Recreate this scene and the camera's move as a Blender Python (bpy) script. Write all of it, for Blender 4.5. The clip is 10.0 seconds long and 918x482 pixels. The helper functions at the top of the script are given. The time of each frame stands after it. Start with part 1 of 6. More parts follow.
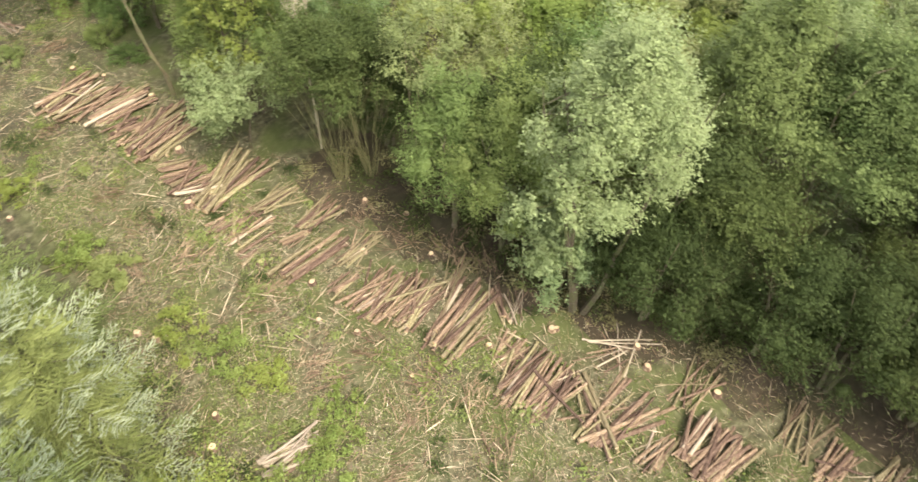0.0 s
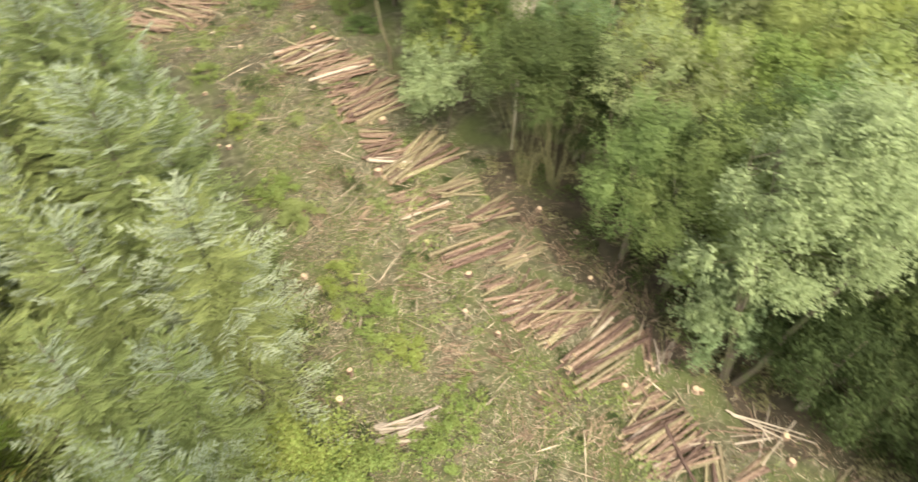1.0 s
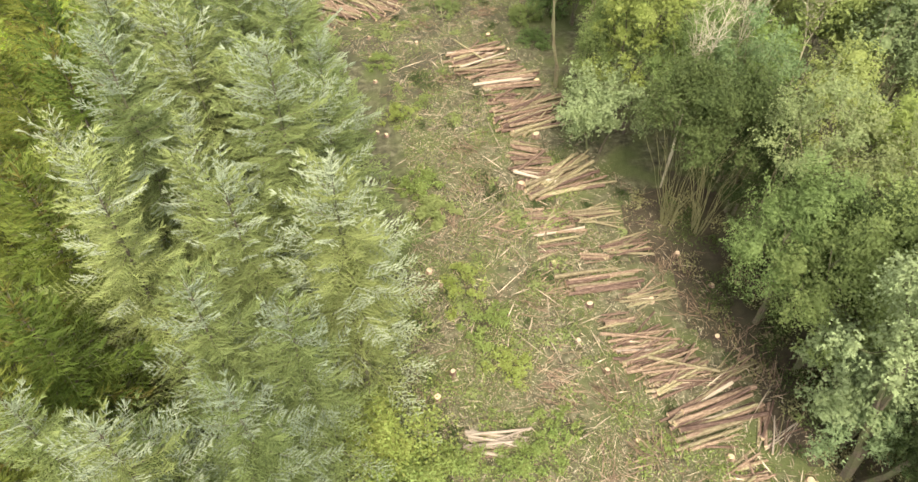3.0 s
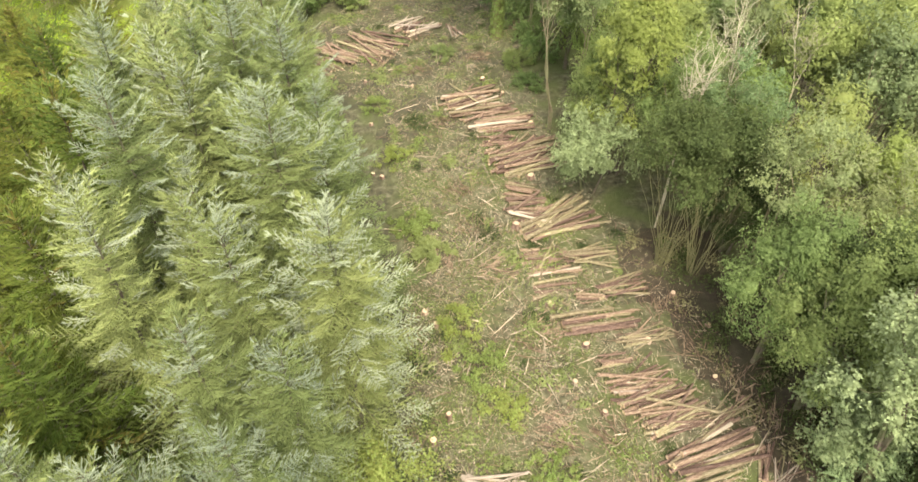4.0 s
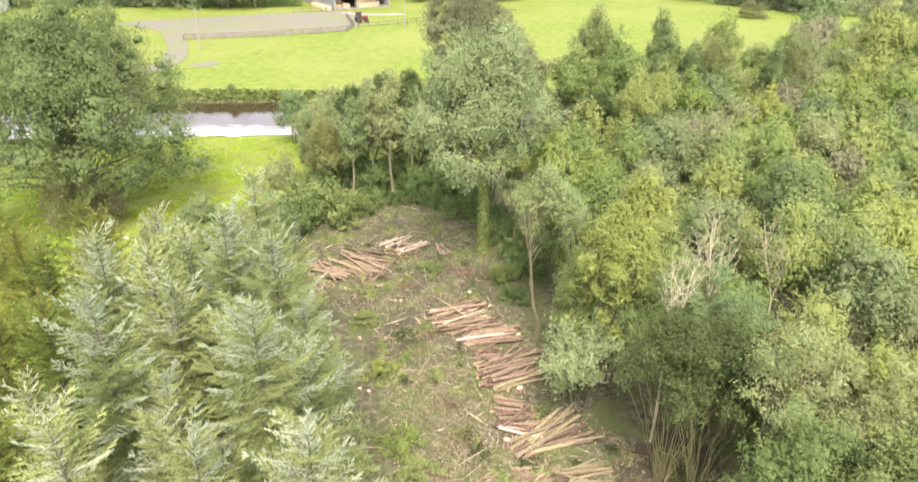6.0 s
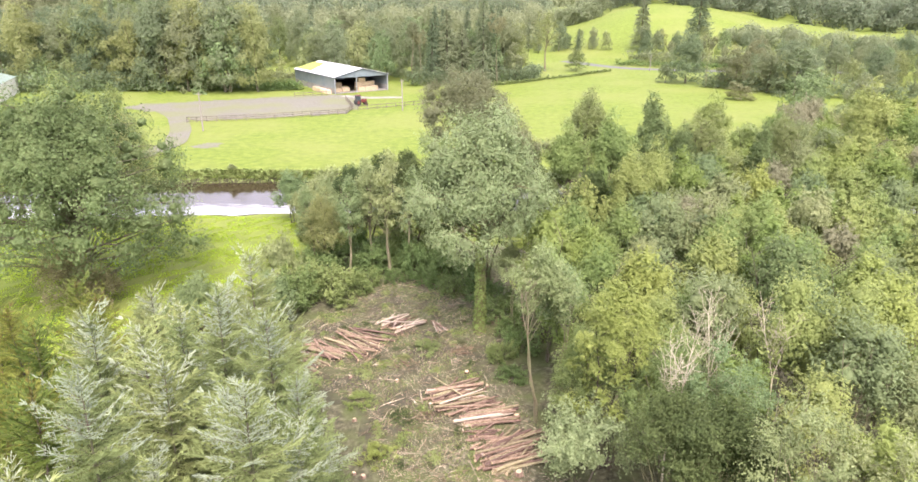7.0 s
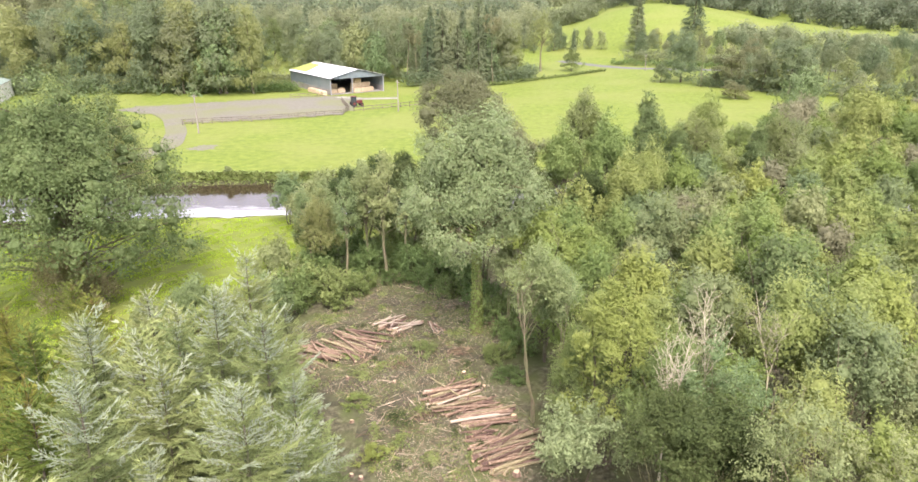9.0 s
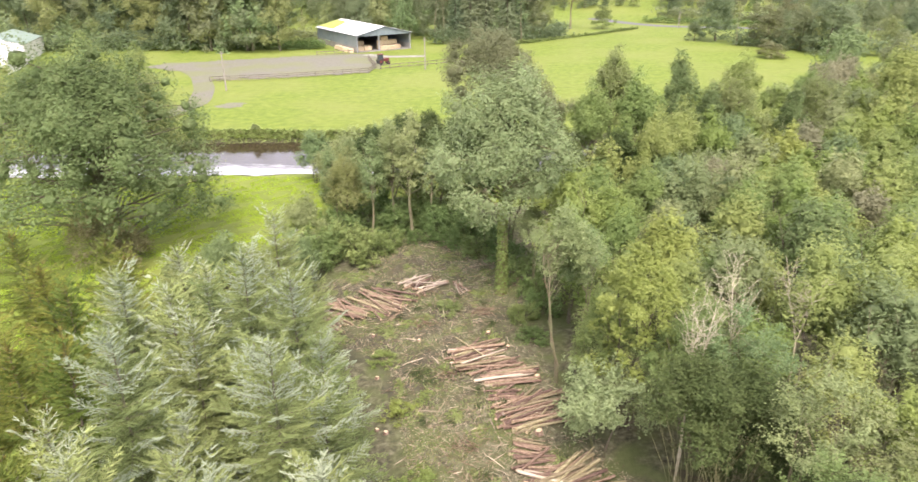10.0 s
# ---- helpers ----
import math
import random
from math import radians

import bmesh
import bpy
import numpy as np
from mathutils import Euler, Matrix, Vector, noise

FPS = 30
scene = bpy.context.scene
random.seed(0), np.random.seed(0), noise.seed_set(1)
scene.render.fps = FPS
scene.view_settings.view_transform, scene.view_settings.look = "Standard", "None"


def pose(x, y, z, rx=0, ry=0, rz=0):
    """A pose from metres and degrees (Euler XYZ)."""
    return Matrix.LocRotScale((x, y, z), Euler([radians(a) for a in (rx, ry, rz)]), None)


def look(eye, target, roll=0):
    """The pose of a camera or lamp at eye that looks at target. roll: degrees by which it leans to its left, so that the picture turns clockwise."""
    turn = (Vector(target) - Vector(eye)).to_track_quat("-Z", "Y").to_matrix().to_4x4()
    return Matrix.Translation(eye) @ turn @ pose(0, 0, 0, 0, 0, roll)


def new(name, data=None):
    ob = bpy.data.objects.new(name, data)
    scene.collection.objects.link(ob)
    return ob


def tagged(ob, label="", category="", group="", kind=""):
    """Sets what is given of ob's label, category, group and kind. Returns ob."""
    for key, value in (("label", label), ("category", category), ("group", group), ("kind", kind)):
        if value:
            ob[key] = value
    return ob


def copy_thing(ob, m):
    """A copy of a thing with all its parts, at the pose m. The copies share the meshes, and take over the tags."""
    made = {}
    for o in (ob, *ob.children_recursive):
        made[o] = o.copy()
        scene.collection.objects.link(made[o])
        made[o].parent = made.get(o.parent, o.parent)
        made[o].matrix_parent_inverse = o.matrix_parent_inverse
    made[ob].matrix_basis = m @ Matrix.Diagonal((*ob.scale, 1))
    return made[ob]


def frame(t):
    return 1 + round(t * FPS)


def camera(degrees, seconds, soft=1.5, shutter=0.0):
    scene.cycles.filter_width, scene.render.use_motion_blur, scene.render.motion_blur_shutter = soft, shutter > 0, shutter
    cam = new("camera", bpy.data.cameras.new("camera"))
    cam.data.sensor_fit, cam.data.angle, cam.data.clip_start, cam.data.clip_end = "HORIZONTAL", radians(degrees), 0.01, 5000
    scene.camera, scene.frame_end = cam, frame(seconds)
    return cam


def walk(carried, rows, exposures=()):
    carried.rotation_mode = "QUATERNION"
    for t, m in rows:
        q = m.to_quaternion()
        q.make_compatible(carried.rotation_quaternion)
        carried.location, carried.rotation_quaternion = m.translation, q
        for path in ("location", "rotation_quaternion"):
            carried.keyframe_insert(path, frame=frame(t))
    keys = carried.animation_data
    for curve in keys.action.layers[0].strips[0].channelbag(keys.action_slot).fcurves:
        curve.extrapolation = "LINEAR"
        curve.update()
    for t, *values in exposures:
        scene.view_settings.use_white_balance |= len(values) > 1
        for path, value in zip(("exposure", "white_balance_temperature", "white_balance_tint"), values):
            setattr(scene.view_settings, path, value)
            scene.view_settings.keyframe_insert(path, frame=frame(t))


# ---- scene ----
cam = camera(67.39, 10.0, soft=1.5, shutter=0.42)


def eye(dx, dy, dz, pitch, roll, yaw):
    """Hovering point 26 m over the clearing; pitch from level, in degrees."""
    return pose(dx, dy, 26 + dz, 0, 0, yaw) @ pose(0, 0, 0, 90 + pitch) @ pose(0, 0, 0, 0, 0, roll)


walk(cam, [
    (0.0, eye(-0.25, -0.05, -0.19, -48.83, 0.21, -34.44)),
    (0.5, eye(-0.28, -0.03, -0.19, -48.51, 0.17, -26.91)),
    (1.0, eye(-0.32, 0.04, -0.23, -48.02, 0.13, -14.23)),
    (1.5, eye(-0.31, 0.07, -0.23, -47.75, 0.16, -3.34)),
    (2.0, eye(-0.27, 0.06, -0.18, -47.62, 0.29, 2.25)),
    (2.5, eye(-0.23, 0.04, -0.17, -47.44, 0.10, 2.11)),
    (4.0, eye(-0.16, 0.02, -0.17, -43.49, 0.02, 1.47)),
    (4.5, eye(-0.15, 0.01, -0.17, -40.19, 0.07, 1.15)),
    (5.0, eye(-0.13, 0.01, -0.16, -35.85, 0.11, 0.87)),
    (5.5, eye(-0.11, 0.00, -0.13, -30.55, 0.13, 0.58)),
    (6.0, eye(-0.07, -0.01, -0.09, -25.94, 0.08, 0.42)),
    (6.2, eye(-0.06, -0.01, -0.08, -24.22, 0.05, 0.36)),
    (7.5, eye(-0.02, -0.01, -0.01, -18.07, -0.11, 0.08)),
    (8.0, eye(0.00, 0.00, 0.00, -17.50, -0.20, 0.00)),
    (8.5, eye(0.01, -0.02, 0.00, -17.97, -0.27, -0.07)),
    (9.0, eye(0.02, -0.05, 0.01, -19.50, -0.35, -0.10)),
    (9.5, eye(0.05, -0.06, 0.03, -21.62, -0.44, -0.10)),
    (10.0, eye(-0.03, 0.02, -0.02, -22.77, -0.42, 2.17)),
], exposures=[(0.0, 1.42, 6900, 12), (3.9, 1.47, 6850, 13), (5.0, 1.62, 6750, 16), (6.0, 1.72, 6550, 21), (7.5, 1.70, 6150, 31), (10.0, 1.50, 6400, 25)])

# ---- sky and sun ----
SUN_UP, SUN_TURN = radians(55), radians(172)   # sun behind thin cloud, at the camera's back
world = bpy.data.worlds.new("world")
scene.world = world
world.use_nodes = True
wn = world.node_tree
sky = wn.nodes.new("ShaderNodeTexSky")
sky.sky_type, sky.sun_disc = "NISHITA", False
sky.sun_elevation, sky.sun_rotation = SUN_UP, SUN_TURN
sky.air_density, sky.dust_density, sky.ozone_density = 1.0, 1.5, 1.0
pale = wn.nodes.new("ShaderNodeHueSaturation")   # thin cloud takes most of the blue out of the sky
pale.inputs["Saturation"].default_value = 0.22
wn.links.new(sky.outputs[0], pale.inputs["Color"])
wn.links.new(pale.outputs[0], wn.nodes["Background"].inputs[0])
wn.nodes["Background"].inputs[1].default_value = 0.19
sun = new("sun", bpy.data.lights.new("sun", "SUN"))
sun.data.energy, sun.data.angle, sun.data.color = 2.1, radians(25), (1.0, 0.93, 0.80)
toward = Vector((math.sin(SUN_TURN) * math.cos(SUN_UP), math.cos(SUN_TURN) * math.cos(SUN_UP), math.sin(SUN_UP)))
sun.matrix_world = look(toward * 200, (0, 0, 0))


# ---- materials ----
def material(name, stops, scale=4.0, rough=0.85, bump=0.3, bump_scale=30.0, blotch=None, blotch_scale=0.4, blotch_amount=0.6,
             vary="", hue=0.0, value=0.0, through_light=0.0, metal=0.0, spec=0.3, stretch=None, relief=0.05):
    """Noise-mottled surface. stops: colours from low to high noise. vary: island or object, shifts hue and value piece by piece."""
    m = bpy.data.materials.new(name)
    m.use_nodes = True
    nt = m.node_tree
    n, link = nt.nodes, nt.links.new
    bsdf = n["Principled BSDF"]
    geo = n.new("ShaderNodeNewGeometry")
    place = geo.outputs["Position"]
    if stretch:
        tc = n.new("ShaderNodeTexCoord")
        mp = n.new("ShaderNodeMapping")
        mp.inputs["Scale"].default_value = stretch
        link(tc.outputs["Object"], mp.inputs["Vector"])
        place = mp.outputs[0]
    tex = n.new("ShaderNodeTexNoise")
    tex.inputs["Scale"].default_value, tex.inputs["Detail"].default_value, tex.inputs["Roughness"].default_value = scale, 6, 0.65
    link(place, tex.inputs["Vector"])
    ramp = n.new("ShaderNodeValToRGB")
    el = ramp.color_ramp.elements
    while len(el) < len(stops):
        el.new(0.5)
    for i, c in enumerate(stops):
        el[i].position = 0.3 + 0.4 * i / max(1, len(stops) - 1)
        el[i].color = (*c, 1)
    link(tex.outputs["Fac"], ramp.inputs[0])
    colour = ramp.outputs[0]
    if blotch:
        big = n.new("ShaderNodeTexNoise")
        big.inputs["Scale"].default_value, big.inputs["Detail"].default_value = blotch_scale, 4
        link(geo.outputs["Position"], big.inputs["Vector"])
        rr = n.new("ShaderNodeMapRange")
        rr.inputs["From Min"].default_value, rr.inputs["From Max"].default_value = 0.42, 0.62
        rr.inputs["To Max"].default_value = blotch_amount
        link(big.outputs["Fac"], rr.inputs["Value"])
        mx = n.new("ShaderNodeMix")
        mx.data_type = "RGBA"
        link(rr.outputs[0], mx.inputs[0])
        link(colour, mx.inputs[6])
        mx.inputs[7].default_value = (*blotch, 1)
        colour = mx.outputs[2]
    if vary:
        src = geo.outputs["Random Per Island"]
        hs = n.new("ShaderNodeHueSaturation")
        if vary in ("object", "both"):
            src2 = n.new("ShaderNodeObjectInfo").outputs["Random"]
            if vary == "object":
                src = src2
        h = n.new("ShaderNodeMapRange")
        h.inputs["To Min"].default_value, h.inputs["To Max"].default_value = 0.5 - hue, 0.5 + hue
        link(src2 if vary == "both" else src, h.inputs["Value"])
        link(h.outputs[0], hs.inputs["Hue"])
        v = n.new("ShaderNodeMapRange")
        v.inputs["To Min"].default_value, v.inputs["To Max"].default_value = 1 - value, 1 + value
        link(src, v.inputs["Value"])
        vv = v.outputs[0]
        if vary == "both":
            v2 = n.new("ShaderNodeMapRange")
            v2.inputs["To Min"].default_value, v2.inputs["To Max"].default_value = 1 + max(0.13, value * 0.7), 1 - max(0.13, value * 0.7)
            link(src2, v2.inputs["Value"])
            mu = n.new("ShaderNodeMath")
            mu.operation = "MULTIPLY"
            link(vv, mu.inputs[0])
            link(v2.outputs[0], mu.inputs[1])
            vv = mu.outputs[0]
        link(vv, hs.inputs["Value"])
        link(colour, hs.inputs["Color"])
        colour = hs.outputs[0]
    link(colour, bsdf.inputs["Base Color"])
    bsdf.inputs["Roughness"].default_value = rough
    bsdf.inputs["Metallic"].default_value = metal
    bsdf.inputs["Specular IOR Level"].default_value = spec
    if bump:
        bt = n.new("ShaderNodeTexNoise")
        bt.inputs["Scale"].default_value, bt.inputs["Detail"].default_value = bump_scale, 5
        link(place, bt.inputs["Vector"])
        bm_ = n.new("ShaderNodeBump")
        bm_.inputs["Strength"].default_value, bm_.inputs["Distance"].default_value = bump, relief
        link(bt.outputs["Fac"], bm_.inputs["Height"])
        link(bm_.outputs[0], bsdf.inputs["Normal"])
    if through_light:
        tr = n.new("ShaderNodeBsdfTranslucent")
        link(colour, tr.inputs["Color"])
        ms = n.new("ShaderNodeMixShader")
        ms.inputs[0].default_value = through_light
        link(bsdf.outputs[0], ms.inputs[1])
        link(tr.outputs[0], ms.inputs[2])
        link(ms.outputs[0], n["Material Output"].inputs["Surface"])
    return m


def leafy(name, a, b, hue=0.015, value=0.3, vary="both", thin=0.36):
    return material(name, [a, b], scale=0.8, rough=0.6, bump=0.35, bump_scale=3.5, relief=0.3, vary=vary, hue=hue, value=value, through_light=thin, spec=0.12)


M_PASTURE = material("pasture", [(0.088, 0.126, 0.014), (0.130, 0.178, 0.020), (0.178, 0.224, 0.036)], scale=0.6, rough=0.9, bump=0.5, bump_scale=8,
                     blotch=(0.178, 0.202, 0.046), blotch_scale=0.045, blotch_amount=0.6)
M_FLOOR = material("felled_floor", [(0.035, 0.032, 0.018), (0.097, 0.093, 0.05), (0.192, 0.181, 0.109)], scale=2.8, rough=0.95, bump=0.9, bump_scale=9,
                   blotch=(0.085, 0.105, 0.032), blotch_scale=0.42, blotch_amount=0.85)
M_GRAVEL = material("gravel", [(0.120, 0.116, 0.085), (0.190, 0.183, 0.138)], scale=1.5, bump=0.4, bump_scale=12, blotch=(0.15, 0.165, 0.065), blotch_scale=0.09, blotch_amount=0.7)
M_CONCRETE = material("concrete", [(0.22, 0.205, 0.18), (0.33, 0.315, 0.28)], scale=2, bump=0.2, blotch=(0.19, 0.18, 0.14), blotch_scale=0.3)
M_SOIL = material("bank_soil", [(0.040, 0.037, 0.021), (0.094, 0.088, 0.05)], scale=2.5, bump=0.7, blotch=(0.10, 0.115, 0.04), blotch_scale=0.5)
M_MOULD = material("leaf_mould", [(0.036, 0.028, 0.017), (0.088, 0.068, 0.042)], scale=2.5, bump=0.7, blotch=(0.06, 0.06, 0.025), blotch_scale=0.5)
M_BARK = material("bark", [(0.07, 0.055, 0.035), (0.17, 0.14, 0.10)], scale=9, bump=0.6, bump_scale=25, blotch=(0.10, 0.13, 0.04), blotch_scale=1.2, vary="object", value=0.25)
M_BARK_PALE = material("pale_bark", [(0.12, 0.105, 0.06), (0.25, 0.21, 0.13)], scale=7, bump=0.4, blotch=(0.20, 0.22, 0.10), blotch_scale=1.0, vary="object", value=0.2)
M_BARK_MOSS = material("mossy_bark", [(0.11, 0.11, 0.045), (0.25, 0.235, 0.11)], scale=6, bump=0.4, blotch=(0.20, 0.19, 0.09), blotch_scale=1.2, vary="object", value=0.25)
M_DEAD = material("dead_wood", [(0.33, 0.29, 0.19), (0.50, 0.455, 0.32)], scale=8, bump=0.3, vary="object", value=0.1)
M_LOG = material("log_bark", [(0.07, 0.045, 0.03), (0.205, 0.135, 0.092), (0.40, 0.30, 0.22)], scale=5, bump=0.6, bump_scale=22, vary="object", hue=0.014, value=0.5, stretch=(3, 0.5, 0.5))
M_LOG_MOSS = material("mossy_log_bark", [(0.10, 0.085, 0.04), (0.24, 0.20, 0.11), (0.42, 0.36, 0.24)], scale=5, bump=0.5, bump_scale=22, vary="object", hue=0.012, value=0.3, stretch=(3, 0.5, 0.5))
M_LOG_PALE = material("peeled_wood", [(0.30, 0.24, 0.17), (0.50, 0.43, 0.33)], scale=5, bump=0.3, bump_scale=22, vary="object", hue=0.01, value=0.25, stretch=(3, 0.5, 0.5))
M_CUT = material("sawn_end", [(0.50, 0.36, 0.20), (0.72, 0.58, 0.38)], scale=14, rough=0.8, bump=0.15, vary="object", hue=0.012, value=0.15)
M_TWIG = material("brash_twig", [(0.14, 0.092, 0.056), (0.33, 0.24, 0.16)], scale=3, bump=0, vary="island", hue=0.01, value=0.45)
M_TWIG_PALE = material("pale_twig", [(0.36, 0.29, 0.19), (0.55, 0.46, 0.33)], scale=3, bump=0, vary="island", value=0.3)
M_GRASS = leafy("rough_grass", (0.17, 0.225, 0.06), (0.30, 0.35, 0.12), vary="island", value=0.35)
M_STRAW = material("dry_litter", [(0.24, 0.21, 0.13), (0.47, 0.43, 0.29)], scale=2, bump=0, vary="island", hue=0.012, value=0.55)
M_MEADOW = leafy("meadow_blade", (0.27, 0.40, 0.022), (0.37, 0.50, 0.04), vary="island", value=0.25)
M_WEED = leafy("bramble_leaf", (0.168, 0.229, 0.063), (0.289, 0.348, 0.106), vary="island", value=0.35)
M_BRACKEN = leafy("dry_bracken", (0.20, 0.185, 0.085), (0.33, 0.31, 0.155), vary="island", value=0.35)
M_LIME = leafy("lime_leaf", (0.215, 0.265, 0.060), (0.350, 0.400, 0.118), vary="island", value=0.3)
M_SPRUCE = leafy("spruce_needles", (0.182, 0.226, 0.078), (0.292, 0.342, 0.124), hue=0.012, value=0.16)
M_SPRUCE_TIP = leafy("spruce_shoots", (0.285, 0.340, 0.215), (0.425, 0.478, 0.315), hue=0.012, value=0.14)
M_SPRUCE_GOLD = leafy("golden_needles", (0.188, 0.242, 0.082), (0.302, 0.362, 0.136), hue=0.015, value=0.28)
M_CYPRESS = leafy("cypress_scales", (0.110, 0.150, 0.026), (0.225, 0.255, 0.052), hue=0.03, value=0.3)
M_BROWN = leafy("browned_needles", (0.14, 0.118, 0.03), (0.22, 0.19, 0.05), hue=0.02, value=0.3)
M_LEAF = leafy("broad_leaf", (0.134, 0.196, 0.062), (0.230, 0.308, 0.106), hue=0.022, value=0.2)
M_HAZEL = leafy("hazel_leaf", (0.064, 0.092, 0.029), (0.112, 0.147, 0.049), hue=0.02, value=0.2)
M_GREY_TREE = leafy("grey_tree_leaf", (0.182, 0.235, 0.10), (0.275, 0.34, 0.155), vary="island", hue=0.01, value=0.18)
M_OAK = leafy("oak_leaf", (0.112, 0.160, 0.058), (0.185, 0.240, 0.090), vary="island", hue=0.01, value=0.2)
M_CANOPY = leafy("young_wood_leaf", (0.178, 0.238, 0.070), (0.290, 0.355, 0.116), hue=0.02, value=0.12)
M_CANOPY_GREY = leafy("sallow_leaf", (0.180, 0.222, 0.094), (0.275, 0.325, 0.145), hue=0.03, value=0.13)
M_CANOPY_GOLD = leafy("turning_leaf", (0.190, 0.248, 0.060), (0.290, 0.355, 0.102), hue=0.018, value=0.13)
M_BEECH = leafy("beech_leaf", (0.120, 0.165, 0.058), (0.205, 0.260, 0.096), hue=0.012, value=0.2)
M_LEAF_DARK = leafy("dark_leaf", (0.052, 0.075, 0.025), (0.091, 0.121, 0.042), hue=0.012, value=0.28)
M_LEAF_GREY = leafy("willow_leaf", (0.175, 0.228, 0.090), (0.286, 0.349, 0.151), hue=0.03, value=0.2)
M_LEAF_PALE = leafy("pale_leaf", (0.205, 0.266, 0.118), (0.325, 0.392, 0.188), hue=0.02, value=0.2)
# distant foliage: colours paled and greyed to carry the distance haze
M_LEAF_HAZED = leafy("hazed_far_leaf", (0.185, 0.230, 0.118), (0.275, 0.322, 0.175), hue=0.028, value=0.1, thin=0.6)
M_LEAF_FAR_GOLD = leafy("far_yellowing_leaf", (0.235, 0.272, 0.105), (0.320, 0.358, 0.150), hue=0.02, value=0.1, thin=0.6)
M_LEAF_FAR_BROWN = leafy("far_browning_leaf", (0.195, 0.210, 0.105), (0.265, 0.275, 0.145), hue=0.015, value=0.1, thin=0.6)
M_LEAF_FAR_FADED = leafy("faded_leaf", (0.225, 0.226, 0.125), (0.305, 0.302, 0.178), hue=0.008, value=0.12)
# hilltop wood: haze greyed into a darker leaf colour
M_LEAF_HILL = leafy("hazed_hill_leaf", (0.140, 0.175, 0.102), (0.210, 0.250, 0.142), vary="island", hue=0.02, value=0.15, thin=0.5)
M_PINE_FAR = leafy("far_needles", (0.150, 0.198, 0.105), (0.230, 0.275, 0.145), hue=0.02, value=0.15)
M_TIN = material("roof_sheet", [(0.50, 0.51, 0.51), (0.62, 0.63, 0.63)], scale=0.6, rough=0.4, bump=0.1, blotch=(0.55, 0.53, 0.48), blotch_scale=0.2, spec=0.5)
M_MOSS = material("roof_moss", [(0.20, 0.26, 0.05), (0.34, 0.36, 0.10)], scale=1.2, bump=0.5)
M_CLAD = material("blue_grey_cladding", [(0.12, 0.155, 0.16), (0.17, 0.205, 0.21)], scale=0.8, rough=0.5, bump=0.1, blotch=(0.2, 0.22, 0.2), blotch_scale=0.2)
M_GREEN_ROOF = material("green_sheet", [(0.16, 0.22, 0.17), (0.24, 0.30, 0.24)], scale=0.8, rough=0.5, bump=0.1)
M_STEEL = material("galvanised_steel", [(0.30, 0.31, 0.31), (0.45, 0.46, 0.46)], scale=3, rough=0.45, metal=0.7, bump=0.05)
M_BALE = material("straw_bale", [(0.36, 0.27, 0.15), (0.58, 0.47, 0.30)], scale=4, bump=0.7, bump_scale=20, vary="object", value=0.2)
M_POST = material("fence_timber", [(0.09, 0.075, 0.06), (0.20, 0.17, 0.13)], scale=6, bump=0.3, vary="object", value=0.2)
M_POLE = material("weathered_pole", [(0.20, 0.18, 0.15), (0.30, 0.27, 0.23)], scale=6, bump=0.2)
M_RED = material("red_paint", [(0.09, 0.02, 0.016), (0.14, 0.035, 0.028)], scale=3, rough=0.4, bump=0)
M_RUBBER = material("tyre_rubber", [(0.02, 0.02, 0.02), (0.05, 0.05, 0.045)], scale=6, rough=0.9, bump=0.2)
M_GLASSY = material("cab_glass", [(0.03, 0.04, 0.045), (0.05, 0.06, 0.065)], scale=2, rough=0.1, bump=0, spec=0.6)
M_TAR = material("road_tarmac", [(0.10, 0.10, 0.10), (0.16, 0.16, 0.155)], scale=2, bump=0.2)
M_WHITEWASH = material("limewashed_wall", [(0.60, 0.58, 0.53), (0.74, 0.72, 0.67)], scale=1.5, bump=0.2)

M_WATER = bpy.data.materials.new("river_water")
M_WATER.use_nodes = True
_n = M_WATER.node_tree.nodes
_b = _n["Principled BSDF"]
_b.inputs["Roughness"].default_value = 0.07
_b.inputs["Specular IOR Level"].default_value = 0.28
_link = M_WATER.node_tree.links.new
_g = _n.new("ShaderNodeNewGeometry")
_w = _n.new("ShaderNodeTexNoise")
_w.inputs["Scale"].default_value, _w.inputs["Detail"].default_value = 1.6, 3
_link(_g.outputs["Position"], _w.inputs["Vector"])
_u = _n.new("ShaderNodeBump")
_u.inputs["Strength"].default_value, _u.inputs["Distance"].default_value = 0.35, 0.05
_link(_w.outputs["Fac"], _u.inputs["Height"])
_link(_u.outputs[0], _b.inputs["Normal"])
# sky reflection off the near side's ripples, painted as streaky white in the base colour
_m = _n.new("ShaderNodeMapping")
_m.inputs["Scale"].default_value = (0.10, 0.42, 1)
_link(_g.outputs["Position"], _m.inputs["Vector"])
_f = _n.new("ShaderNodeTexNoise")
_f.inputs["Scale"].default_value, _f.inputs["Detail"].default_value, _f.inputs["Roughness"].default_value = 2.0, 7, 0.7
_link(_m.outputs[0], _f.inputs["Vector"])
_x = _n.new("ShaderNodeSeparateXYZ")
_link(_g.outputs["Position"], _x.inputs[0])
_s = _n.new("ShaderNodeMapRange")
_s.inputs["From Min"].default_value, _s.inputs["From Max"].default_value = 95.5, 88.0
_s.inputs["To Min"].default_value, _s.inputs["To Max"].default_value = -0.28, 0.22
